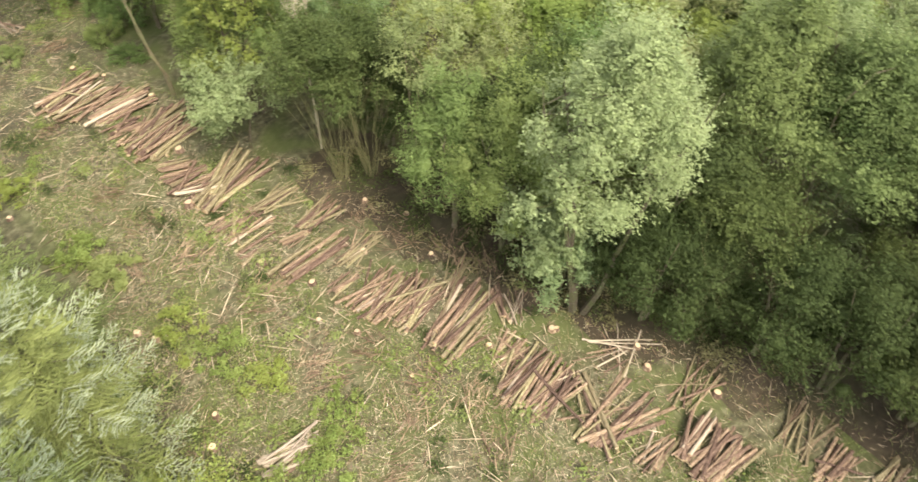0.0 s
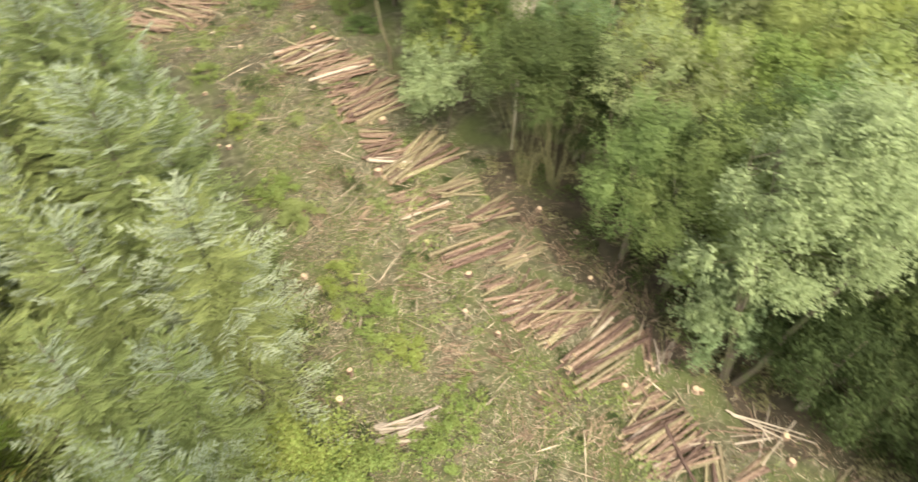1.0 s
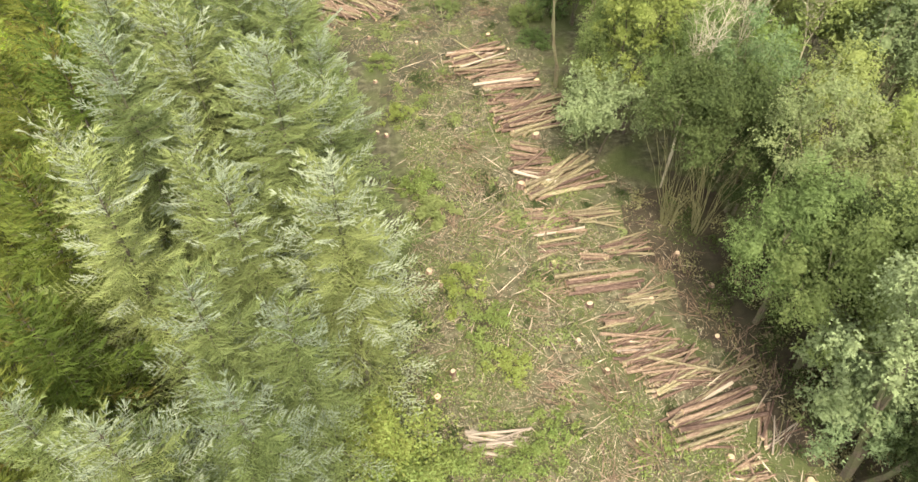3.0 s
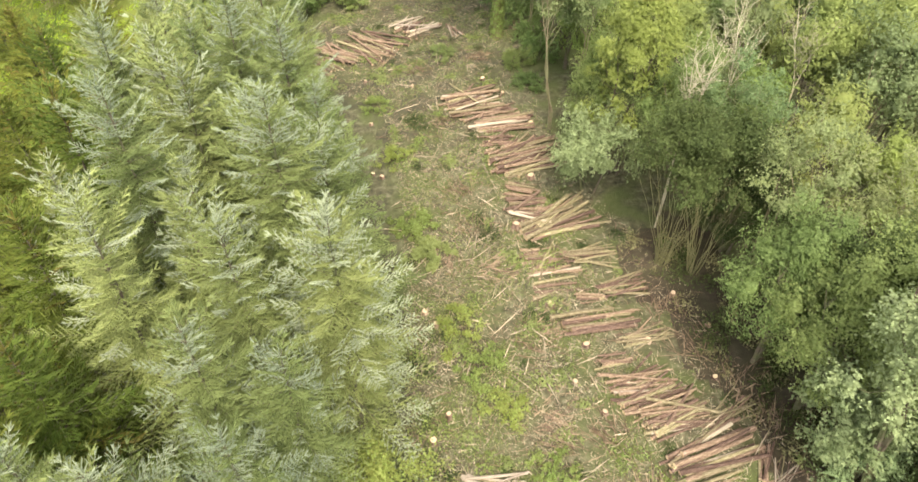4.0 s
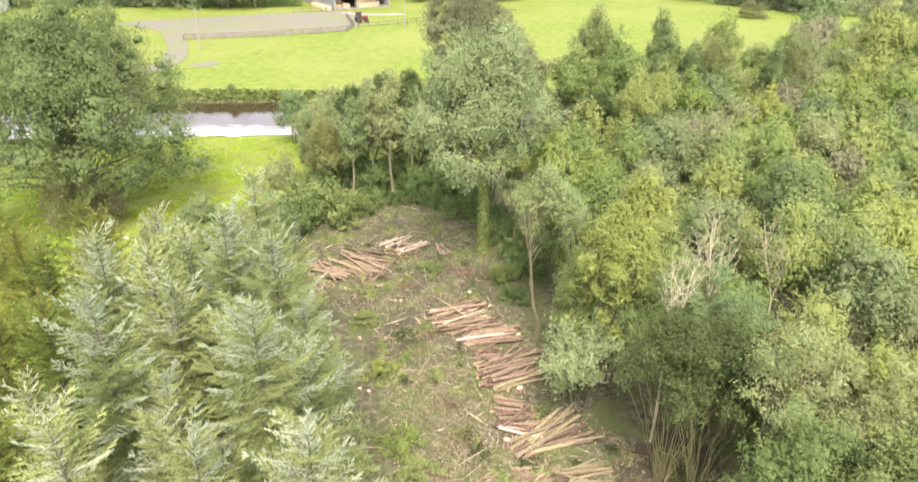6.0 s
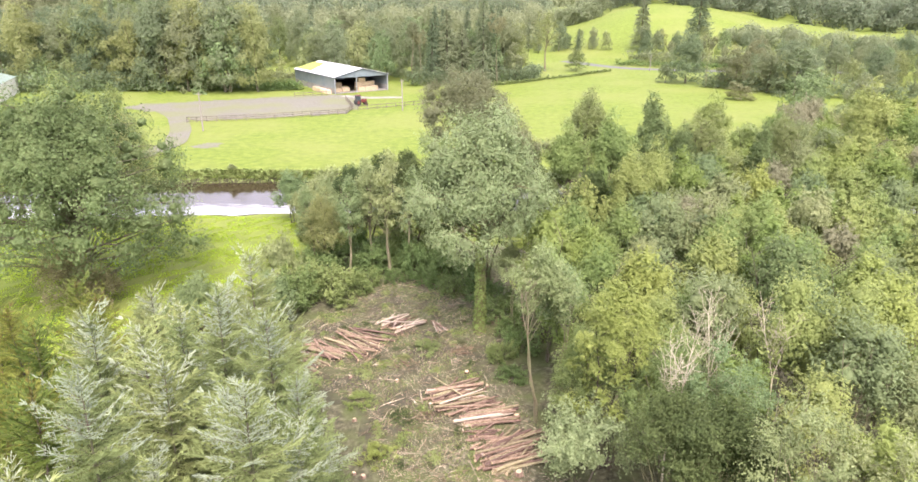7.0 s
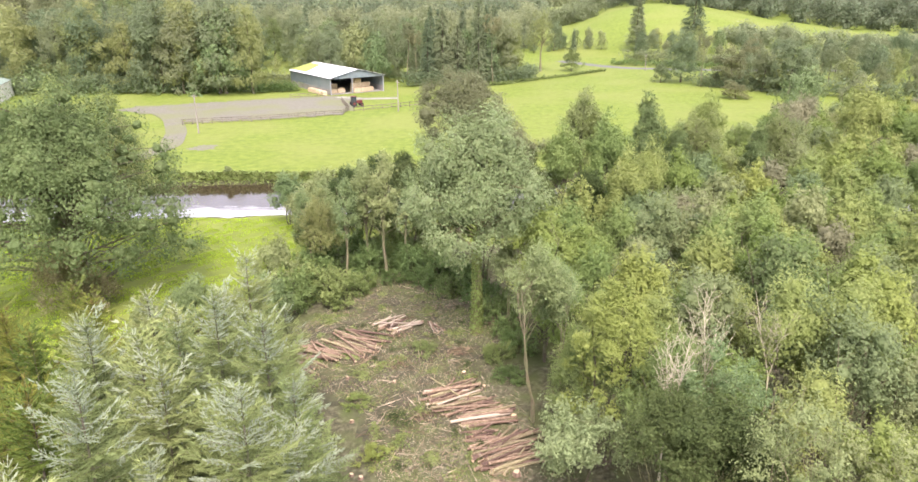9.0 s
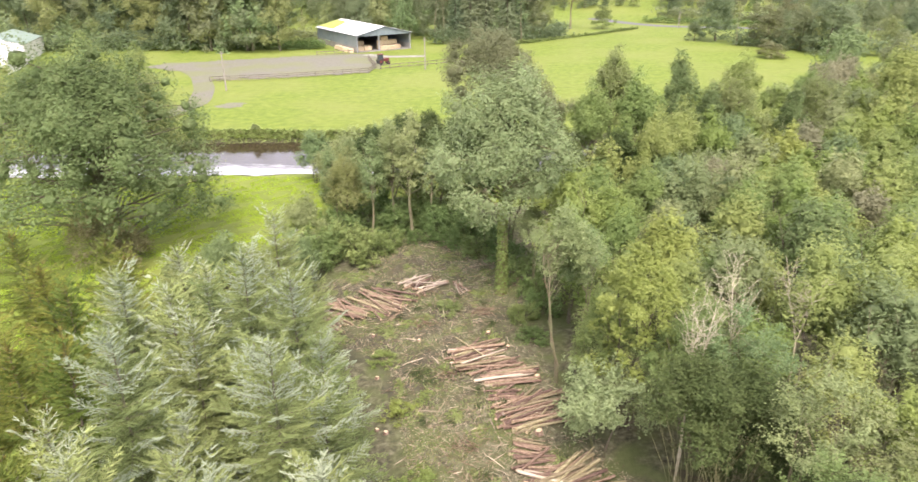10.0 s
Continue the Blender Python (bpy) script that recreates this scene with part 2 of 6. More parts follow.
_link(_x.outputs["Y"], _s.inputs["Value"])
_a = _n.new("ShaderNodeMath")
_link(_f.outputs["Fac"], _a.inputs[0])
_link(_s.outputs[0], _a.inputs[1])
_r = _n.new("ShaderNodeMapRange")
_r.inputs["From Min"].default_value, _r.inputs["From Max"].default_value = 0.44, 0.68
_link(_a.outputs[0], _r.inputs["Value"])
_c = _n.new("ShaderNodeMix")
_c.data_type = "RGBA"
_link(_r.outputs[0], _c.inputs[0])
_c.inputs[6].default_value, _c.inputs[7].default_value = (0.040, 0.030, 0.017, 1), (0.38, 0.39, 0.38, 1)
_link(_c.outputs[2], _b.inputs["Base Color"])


# ---- mesh helpers ----
def mesh_of(name, verts, faces, mats, index=None, smooth=False):
    me = bpy.data.meshes.new(name)
    me.from_pydata(verts.tolist() if hasattr(verts, "tolist") else verts, [], faces.tolist() if hasattr(faces, "tolist") else faces)
    for m in (mats if isinstance(mats, (list, tuple)) else [mats]):
        me.materials.append(m)
    if index is not None:
        me.polygons.foreach_set("material_index", np.asarray(index, dtype=np.int32))
    if smooth:
        me.polygons.foreach_set("use_smooth", np.ones(len(me.polygons), dtype=bool))
    me.update()
    return me


def part(name, me, parent, label="", m=None):
    """Links a mesh as one part of a thing."""
    ob = new(name, me)
    ob.parent = parent
    if m is not None:
        ob.matrix_basis = m
    return tagged(ob, label)


def bm_mesh(name, bm, mat):
    me = bpy.data.meshes.new(name)
    bm.to_mesh(me)
    bm.free()
    me.materials.append(mat)
    return me


def box(name, sx, sy, sz, mat, bevel=0.02):
    """A bevelled block standing on z = 0."""
    bm = bmesh.new()
    bmesh.ops.create_cube(bm, size=1)
    for v in bm.verts:
        v.co = Vector((v.co.x * sx, v.co.y * sy, (v.co.z + 0.5) * sz))
    if bevel:
        bmesh.ops.bevel(bm, geom=bm.edges[:], offset=min(bevel, 0.3 * min(sx, sy, sz)), segments=1, affect="EDGES")
    return bm_mesh(name, bm, mat)


def tubes(paths, sides=6):
    """Tapered tubes along polylines. paths: list of (points, radii). Returns verts, faces."""
    V, F, base = [], [], 0
    ring = np.arange(sides) * 2 * math.pi / sides
    for pts, rad in paths:
        pts = np.asarray(pts, float)
        k = len(pts)
        d = np.gradient(pts, axis=0)
        d /= np.linalg.norm(d, axis=1)[:, None] + 1e-9
        ref = np.where(np.abs(d[:, 2:3]) > 0.9, np.array([[1.0, 0, 0]]), np.array([[0, 0, 1.0]]))
        a = np.cross(d, ref)
        a /= np.linalg.norm(a, axis=1)[:, None] + 1e-9
        b = np.cross(d, a)
        r = np.asarray(rad, float)[:, None, None]
        v = pts[:, None, :] + r * (np.cos(ring)[None, :, None] * a[:, None, :] + np.sin(ring)[None, :, None] * b[:, None, :])
        V.append(v.reshape(-1, 3))
        for i in range(k - 1):
            for j in range(sides):
                p, q = base + i * sides + j, base + i * sides + (j + 1) % sides
                F.append((p, q, q + sides, p + sides))
        F.append(tuple(base + j for j in range(sides))[::-1])
        F.append(tuple(base + (k - 1) * sides + j for j in range(sides)))
        base += k * sides
    return np.concatenate(V), F


def spindles(pos, way, length, thick):
    """Many slim three-sided spindles, one each. Arrays of N. Returns verts (5N), triangles (6N)."""
    n = len(pos)
    way = way / (np.linalg.norm(way, axis=1)[:, None] + 1e-9)
    ref = np.where(np.abs(way[:, 2:3]) > 0.9, np.array([[1.0, 0, 0]]), np.array([[0, 0, 1.0]]))
    a = np.cross(way, ref)
    a /= np.linalg.norm(a, axis=1)[:, None] + 1e-9
    b = np.cross(way, a)
    mid = pos + way * (length * 0.45)[:, None]
    th = thick[:, None]
    v = np.stack([pos, mid + a * th, mid + (-0.5 * a + 0.87 * b) * th, mid + (-0.5 * a - 0.87 * b) * th, pos + way * length[:, None]], axis=1).reshape(-1, 3)
    t = np.array([[0, 2, 1], [0, 3, 2], [0, 1, 3], [4, 1, 2], [4, 2, 3], [4, 3, 1]])
    f = (np.arange(n)[:, None, None] * 5 + t[None]).reshape(-1, 3)
    return v, f


def shoots(pos, way, length, thick):
    """Many slim needled shoots, thick at the foot and pointed, three faces each."""
    n = len(pos)
    way = way / (np.linalg.norm(way, axis=1)[:, None] + 1e-9)
    ref = np.where(np.abs(way[:, 2:3]) > 0.9, np.array([[1.0, 0, 0]]), np.array([[0, 0, 1.0]]))
    a = np.cross(way, ref)
    a /= np.linalg.norm(a, axis=1)[:, None] + 1e-9
    b = np.cross(way, a)
    th = thick[:, None]
    v = np.stack([pos - b * th, pos + (a * 0.87 + b * 0.5) * th, pos + (-a * 0.87 + b * 0.5) * th, pos + way * length[:, None]], axis=1).reshape(-1, 3)
    f = (np.arange(n)[:, None, None] * 4 + np.array([[0, 1, 3], [1, 2, 3], [2, 0, 3]])[None]).reshape(-1, 3)
    return v, f


def fingers(pos, way, length, thick):
    """Many stubby blunt shoots, three-sided, nine triangles each."""
    n = len(pos)
    way = way / (np.linalg.norm(way, axis=1)[:, None] + 1e-9)
    ref = np.where(np.abs(way[:, 2:3]) > 0.9, np.array([[1.0, 0, 0]]), np.array([[0, 0, 1.0]]))
    a = np.cross(way, ref)
    a /= np.linalg.norm(a, axis=1)[:, None] + 1e-9
    b = np.cross(way, a)
    rim = [(-b), (a * 0.87 + b * 0.5), (-a * 0.87 + b * 0.5)]
    th, far = thick[:, None], pos + way * (length * 0.8)[:, None]
    v = np.stack([pos + r * th for r in rim] + [far + r * th * 0.85 for r in rim] + [pos + way * length[:, None]], axis=1).reshape(-1, 3)
    t = np.array([[0, 1, 4], [0, 4, 3], [1, 2, 5], [1, 5, 4], [2, 0, 3], [2, 3, 5], [3, 4, 6], [4, 5, 6], [5, 3, 6]])
    return v, (np.arange(n)[:, None, None] * 7 + t[None]).reshape(-1, 3)


def leaves(pos, facing, size, rng, aspect=0.6, tumble=0.5):
    """Many small tilted leaves, one triangle each. facing: rough normals. Returns verts (3N), triangles."""
    n = len(pos)
    f = facing / (np.linalg.norm(facing, axis=1)[:, None] + 1e-9) + rng.normal(0, tumble, (n, 3))
    f /= np.linalg.norm(f, axis=1)[:, None] + 1e-9
    r = rng.normal(0, 1, (n, 3))
    a = np.cross(f, r)
    a /= np.linalg.norm(a, axis=1)[:, None] + 1e-9
    b = np.cross(f, a)
    s = size[:, None] if hasattr(size, "__len__") else size
    v = np.stack([pos - a * s, pos + a * s * 0.7 + b * s * aspect * 1.3, pos + a * s * 0.7 - b * s * aspect * 1.3 + f * s * 0.25], axis=1).reshape(-1, 3)
    q = (np.arange(n)[:, None] * 3 + np.arange(3)[None])
    return v, q


_ico = {}
for _lv in (1, 2):
    _bm = bmesh.new()
    bmesh.ops.create_icosphere(_bm, subdivisions=_lv, radius=1.0)
    _bm.verts.ensure_lookup_table()
    _ico[_lv] = (np.array([v.co for v in _bm.verts]), np.array([[v.index for v in f.verts] for f in _bm.faces]))
    _bm.free()


def lumps(centres, radii, rng, level=1, squash=0.8):
    """Uneven leafy lumps that fill the inside of a crown."""
    v0, f0 = _ico[level]
    n, k = len(centres), len(v0)
    wob = 1 + rng.normal(0, 0.16, (n, k, 1))
    v = np.asarray(centres)[:, None, :] + v0[None] * wob * np.asarray(radii)[:, None, None] * np.array([1, 1, squash])
    f = (np.arange(n)[:, None, None] * k + f0[None]).reshape(-1, 3)
    return v.reshape(-1, 3), f


def inside(px, py, poly):
    """Which points lie in a polygon."""
    px, py = np.asarray(px, float), np.asarray(py, float)
    hit = np.zeros(px.shape, bool)
    for (x0, y0), (x1, y1) in zip(poly, poly[1:] + poly[:1]):
        cross = (y0 > py) != (y1 > py)
        hit ^= cross & (px < (x1 - x0) * (py - y0) / (y1 - y0 + 1e-12) + x0)
    return hit


def smooth(a, b, v):
    t = np.clip((np.asarray(v, float) - a) / (b - a), 0, 1)
    return t * t * (3 - 2 * t)


# ---- the lie of the land ----
RIVER_HALF = 10.3


def river_line(x):
    return 94.3 + 2.5 * np.sin(np.asarray(x, float) / 38.0 + 0.8) - 0.0006 * np.asarray(x, float) ** 2 * (np.asarray(x) > 0)


def land(x, y):
    """Height of the ground."""
    x, y = np.asarray(x, float), np.asarray(y, float)
    z = 0.07 * np.sin(x * 0.9 + 1.3 * np.sin(y * 0.35)) + 0.06 * np.sin(y * 1.1 + x * 0.4) + 0.05 * np.sin(x * 2.3 - y * 1.7)
    z = z * (1 - smooth(75, 110, y))
    ditch = np.abs(y - river_line(x))
    z = z - 2.4 * (1 - smooth(RIVER_HALF - 1.2, RIVER_HALF + 1.0, ditch))
    bearing = np.degrees(np.arctan2(x, np.maximum(y, 1.0)))
    far = np.hypot(x, y)
    knoll = np.interp(bearing, [-60, 0, 5, 9, 12, 15, 19, 23, 28, 34, 60], [4, 5, 6, 10, 18, 22, 20, 14, 8, 6, 6])
    z = z + knoll * smooth(285, 445, far) + 5 * smooth(450, 620, far) + 20 * smooth(900, 2100, far)
    return z


def sheet(name, poly, lift, step, mat, rough_edge=0.0):
    """A sheet over the land inside a polygon."""
    xs = np.arange(min(p[0] for p in poly) - step, max(p[0] for p in poly) + step, step)
    ys = np.arange(min(p[1] for p in poly) - step, max(p[1] for p in poly) + step, step)
    gx, gy = np.meshgrid(xs, ys, indexing="ij")
    wob = rough_edge * (np.sin(gx * 0.9 + gy * 0.5) + np.sin(gx * 0.37 - gy * 1.1))
    cx, cy = gx[:-1, :-1] + step / 2, gy[:-1, :-1] + step / 2
    keep = inside(cx + wob[:-1, :-1], cy + wob[1:, 1:], poly)
    idx = np.arange(gx.size).reshape(gx.shape)
    q = np.stack([idx[:-1, :-1], idx[1:, :-1], idx[1:, 1:], idx[:-1, 1:]], -1)[keep]
    used = np.unique(q)
    remap = np.zeros(gx.size, int)
    remap[used] = np.arange(len(used))
    v = np.stack([gx.ravel(), gy.ravel(), (land(gx, gy) + lift).ravel()], -1)[used]
    return new(name, mesh_of(name, v, remap[q], mat, smooth=True))


CLEARING = [(-2.2, 6), (-2.8, 16), (-4.2, 30), (-6.5, 40), (-12.5, 44), (-13, 52), (-9, 60), (-4, 66), (1, 58), (3.5, 48), (4.5, 39),
            (7.2, 31), (11, 24), (12.6, 17.5), (14, 13), (17.8, 7.5), (22, 0), (24, -8), (4, -10)]
WOOD = [(5.5, 41), (8, 33), (12, 25.5), (14.5, 19), (16, 13), (20, 8), (26, 1), (60, -12), (110, 25), (130, 100), (95, 135), (60, 125), (37, 103),
        (22, 85), (12, 67), (6, 56)]
FLOOR = [(-30, -30), (-28, 20), (-27, 46), (-20, 56), (-16, 72), (-6, 76), (6, 72), (22, 88), (37, 105), (60, 127), (95, 137), (132, 100), (112, 20), (60, -30)]
FLOOR_CORE = [(-27, -30), (-25, 20), (-24, 45), (-18, 53), (-13.5, 69), (-5, 73), (7, 69), (24, 86), (38, 102), (60, 124), (94, 134), (129, 99), (109, 20), (58, -30)]
_x = np.concatenate([-np.geomspace(3500, 130, 40), np.arange(-125, 125, 2.5), np.geomspace(130, 3500, 40)])
_y = np.concatenate([-np.geomspace(1500, 32, 14), np.arange(-30, 76, 2.5), np.arange(76, 108, 0.7), np.arange(108, 330, 6.0), np.geomspace(336, 4500, 50)])
_gx, _gy = np.meshgrid(_x, _y, indexing="ij")
_id = np.arange(_gx.size).reshape(_gx.shape)
_q = np.stack([_id[:-1, :-1], _id[1:, :-1], _id[1:, 1:], _id[:-1, 1:]], -1).reshape(-1, 4)
_gz = land(_gx, _gy) - 0.35 * inside(_gx, _gy, FLOOR_CORE)
ground = new("ground", mesh_of("ground", np.stack([_gx.ravel(), _gy.ravel(), _gz.ravel()], -1), _q, M_PASTURE, smooth=True))
tagged(ground, "bright green grazed pasture rolling to the hills", "ground", kind="structure")

floor = tagged(sheet("forest_floor", FLOOR, 0.03, 0.8, M_FLOOR, 0.8), "brown woodland floor of needle litter and trampled grass", "ground", kind="structure")

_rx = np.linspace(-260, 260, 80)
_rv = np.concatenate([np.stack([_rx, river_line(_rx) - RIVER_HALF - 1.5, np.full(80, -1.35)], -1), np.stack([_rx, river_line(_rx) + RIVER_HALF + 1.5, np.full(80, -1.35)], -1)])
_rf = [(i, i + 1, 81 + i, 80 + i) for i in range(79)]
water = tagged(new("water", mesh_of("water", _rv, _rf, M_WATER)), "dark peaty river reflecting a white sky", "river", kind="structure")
for side in (1, -1):   # bare soil along both banks
    v = [(x, float(river_line(x)) + side * (RIVER_HALF + o), float(land(x, float(river_line(x)) + side * (RIVER_HALF + o))) + 0.02)
         for x in np.linspace(-140, 60, 120) for o in (-1.3, -0.6, 0.1, 0.8)]
    f = [(i * 4 + j, i * 4 + j + 1, i * 4 + j + 5, i * 4 + j + 4) for i in range(119) for j in range(3)]
    tagged(new("river_bank", mesh_of("river_bank", v, f, M_SOIL, smooth=True)), "eroded brown river bank with rough grass", "river bank", kind="structure")


# ---- trees ----
def arc(p, way, length, droop, k, rng, wobble=0.06):
    """A bending limb from p."""
    way = np.asarray(way, float) / np.linalg.norm(way)
    s = np.linspace(0, 1, k)[:, None]
    pts = np.asarray(p, float) + way * length * s
    pts[:, 2] += (droop * length * s ** 2)[:, 0]
    pts[1:] += rng.normal(0, wobble * length / k, (k - 1, 3))
    return pts


def tree_root(name, label, category, group, m=None):
    ob = new(name)
    ob.empty_display_size = 0.5
    tagged(ob, label, category, group)
    if m is not None:
        ob.matrix_basis = m
    return ob


def make_spruce(name, h, spread, seed, mats, label, gap=0.56, twig_gap=0.15, fine=0.5, silver=0.6, bulk=1.0):
    """Spruce: whorls of boughs that turn up at the tip, each a flat spray of side twigs set with stubby shoots.
    fine: part of the height below which it is sparse. silver: share of the boughs with pale young shoots."""
    rng = np.random.default_rng(seed)
    root = tree_root(name, label, "conifer tree", "spruces beside the clearing")
    zs = np.linspace(0, h, 10)
    sway = np.cumsum(rng.normal(0, 0.03, (10, 2)), axis=0)
    paths = [(np.column_stack([sway, zs]), 0.012 + 0.010 * h * (1 - zs / h) ** 0.9)]
    P, D, L, T, I = [], [], [], [], []

    def shoot(p, d, ln, th, i):
        P.append(p); D.append(d); L.append(ln); T.append(th); I.append(i)

    up = np.array([0, 0, 1.0])
    z = 0.14 * h
    while z < h - 0.25:
        rel = (h - z) / h
        sparse = rel > 1 - fine
        nb = 6 if sparse else int(np.interp(rel, [0, 0.05, 0.2, 1], [4, 5, 7, 7]))
        turn0 = rng.uniform(0, 6.28)
        cx = np.array([np.interp(z, zs, sway[:, 0]), np.interp(z, zs, sway[:, 1]), z])
        for bi in range(nb):
            az = turn0 + bi * 6.283 / nb + rng.normal(0, 0.22)
            ln = (spread * rel ** 0.68 + 0.16) * rng.choice((0.55, 0.75, 0.9, 1.0, 1.15, 1.4))
            rise = np.interp(rel, [0, 0.1, 0.3, 1], [1.3, 0.75, 0.28, -0.12]) + rng.normal(0, 0.1)
            out = np.array([math.cos(az), math.sin(az), 0])
            side = np.array([-math.sin(az), math.cos(az), 0])
            s = np.linspace(0, 1, 5)
            droop = -0.3 * np.interp(rel, [0, 0.2, 1], [0.0, 0.6, 1.0])
            pts = cx + np.outer(s * ln, out) + np.outer(ln * (rise * s + droop * s ** 1.5 + 0.5 * np.maximum(0, s - 0.65)), up)
            paths.append((pts, np.linspace(0.008 + 0.006 * ln, 0.004, 5)))
            step = twig_gap * bulk * (1.7 if sparse else 1.0) * rng.uniform(0.9, 1.1)
            pale = rng.random() < silver
            d = 0.08 + rng.uniform(0, 0.1)
            while d < ln:
                f = d / ln
                p = np.array([np.interp(f, s, pts[:, i]) for i in range(3)])
                q = np.array([np.interp(min(1, f + 0.08), s, pts[:, i]) for i in range(3)]) - p
                q = q / (np.linalg.norm(q) + 1e-6) if f < 0.95 else out + up * 0.6
                tip = 1 if pale and (f > rng.uniform(0.35, 0.75) or rel < 0.16) else 0
                shoot(p, q + rng.normal(0, 0.06, 3), step * 1.3, 0.034 * bulk, tip)
                for sg in (1, -1):
                    tl = min((0.32 * (1 - f) ** 0.7 * ln + 0.16) * rng.uniform(0.6, 1.2), 0.62 * max(1, 0.8 * bulk))
                    tw = q * 0.7 + side * sg * rng.uniform(0.5, 0.85) + up * rng.uniform(-0.14, 0.12) + rng.normal(0, 0.06, 3)
                    tw /= np.linalg.norm(tw)
                    perp = q * 0.72 - side * sg * 0.66
                    e, k = 0.03, 0
                    sub = 0.095 * bulk * (1.6 if sparse else 1.0)
                    while e < tl:
                        base = p + tw * e - up * (0.2 * e * e)
                        shoot(base, tw + up * (0.12 - 0.35 * e) + rng.normal(0, 0.07, 3), rng.uniform(0.15, 0.23) * bulk, rng.uniform(0.022, 0.031) * bulk, tip)
                        if k:
                            w2 = tw * 0.75 + perp * (0.8 if k % 2 else -0.8) + up * rng.uniform(-0.05, 0.25)
                            shoot(base, w2, rng.uniform(0.11, 0.18) * bulk, rng.uniform(0.02, 0.028) * bulk, tip if rng.random() < 0.8 else 0)
                        e += sub
                        k += 1
                d += step * rng.uniform(0.85, 1.2)
            for _ in range(3):   # stubby upturned shoots at the tip of the bough
                shoot(pts[-1], out * 0.8 + up * rng.uniform(0.3, 1.1) + side * rng.normal(0, 0.5), rng.uniform(0.16, 0.32) * bulk, 0.03 * bulk, 1 if pale else 0)
        z += gap * np.interp(rel, [0, 0.12, 0.3, 1], [0.6, 0.75, 1.0, 1.25]) * (1.5 if sparse else 1.0) * rng.uniform(0.8, 1.2)
    for z in np.arange(0.55 * h, h - 0.15, 0.07):   # short shoots along the upper stem
        az = rng.uniform(0, 6.28)
        shoot(np.array([np.interp(z, zs, sway[:, 0]), np.interp(z, zs, sway[:, 1]), z]), np.array([math.cos(az), math.sin(az), rng.uniform(0.2, 1.0)]), rng.uniform(0.25, 0.5), 0.04 * bulk, int(z > 0.86 * h))
    top = np.array([sway[-1, 0], sway[-1, 1], h - 0.5])
    for i in range(4):
        shoot(top + up * 0.14 * i, up + rng.normal(0, 0.06, 3), 0.5, 0.034 * bulk, 1)
        az = i * 1.57 + 0.4
        shoot(top + up * 0.1, np.array([math.cos(az), math.sin(az), 0.8]), 0.4, 0.032 * bulk, 1)
    V, F = tubes(paths, 4)
    part("trunk", mesh_of("spruce_trunk", V, F, M_BARK), root)
    P, D, L, T, I = (np.array(a) for a in (P, D, L, T, I))
    v0, f0 = shoots(P[I == 0], D[I == 0], L[I == 0], T[I == 0] * 0.9)
    v1, f1 = fingers(P[I == 1], D[I == 1], L[I == 1] * 0.78, T[I == 1] * 0.5)
    part("crown", mesh_of("spruce_crown", np.concatenate([v0, v1]), np.concatenate([f0, f1 + len(v0)]), mats, np.repeat([0, 1], [len(f0), len(f1)])), root)
    return root


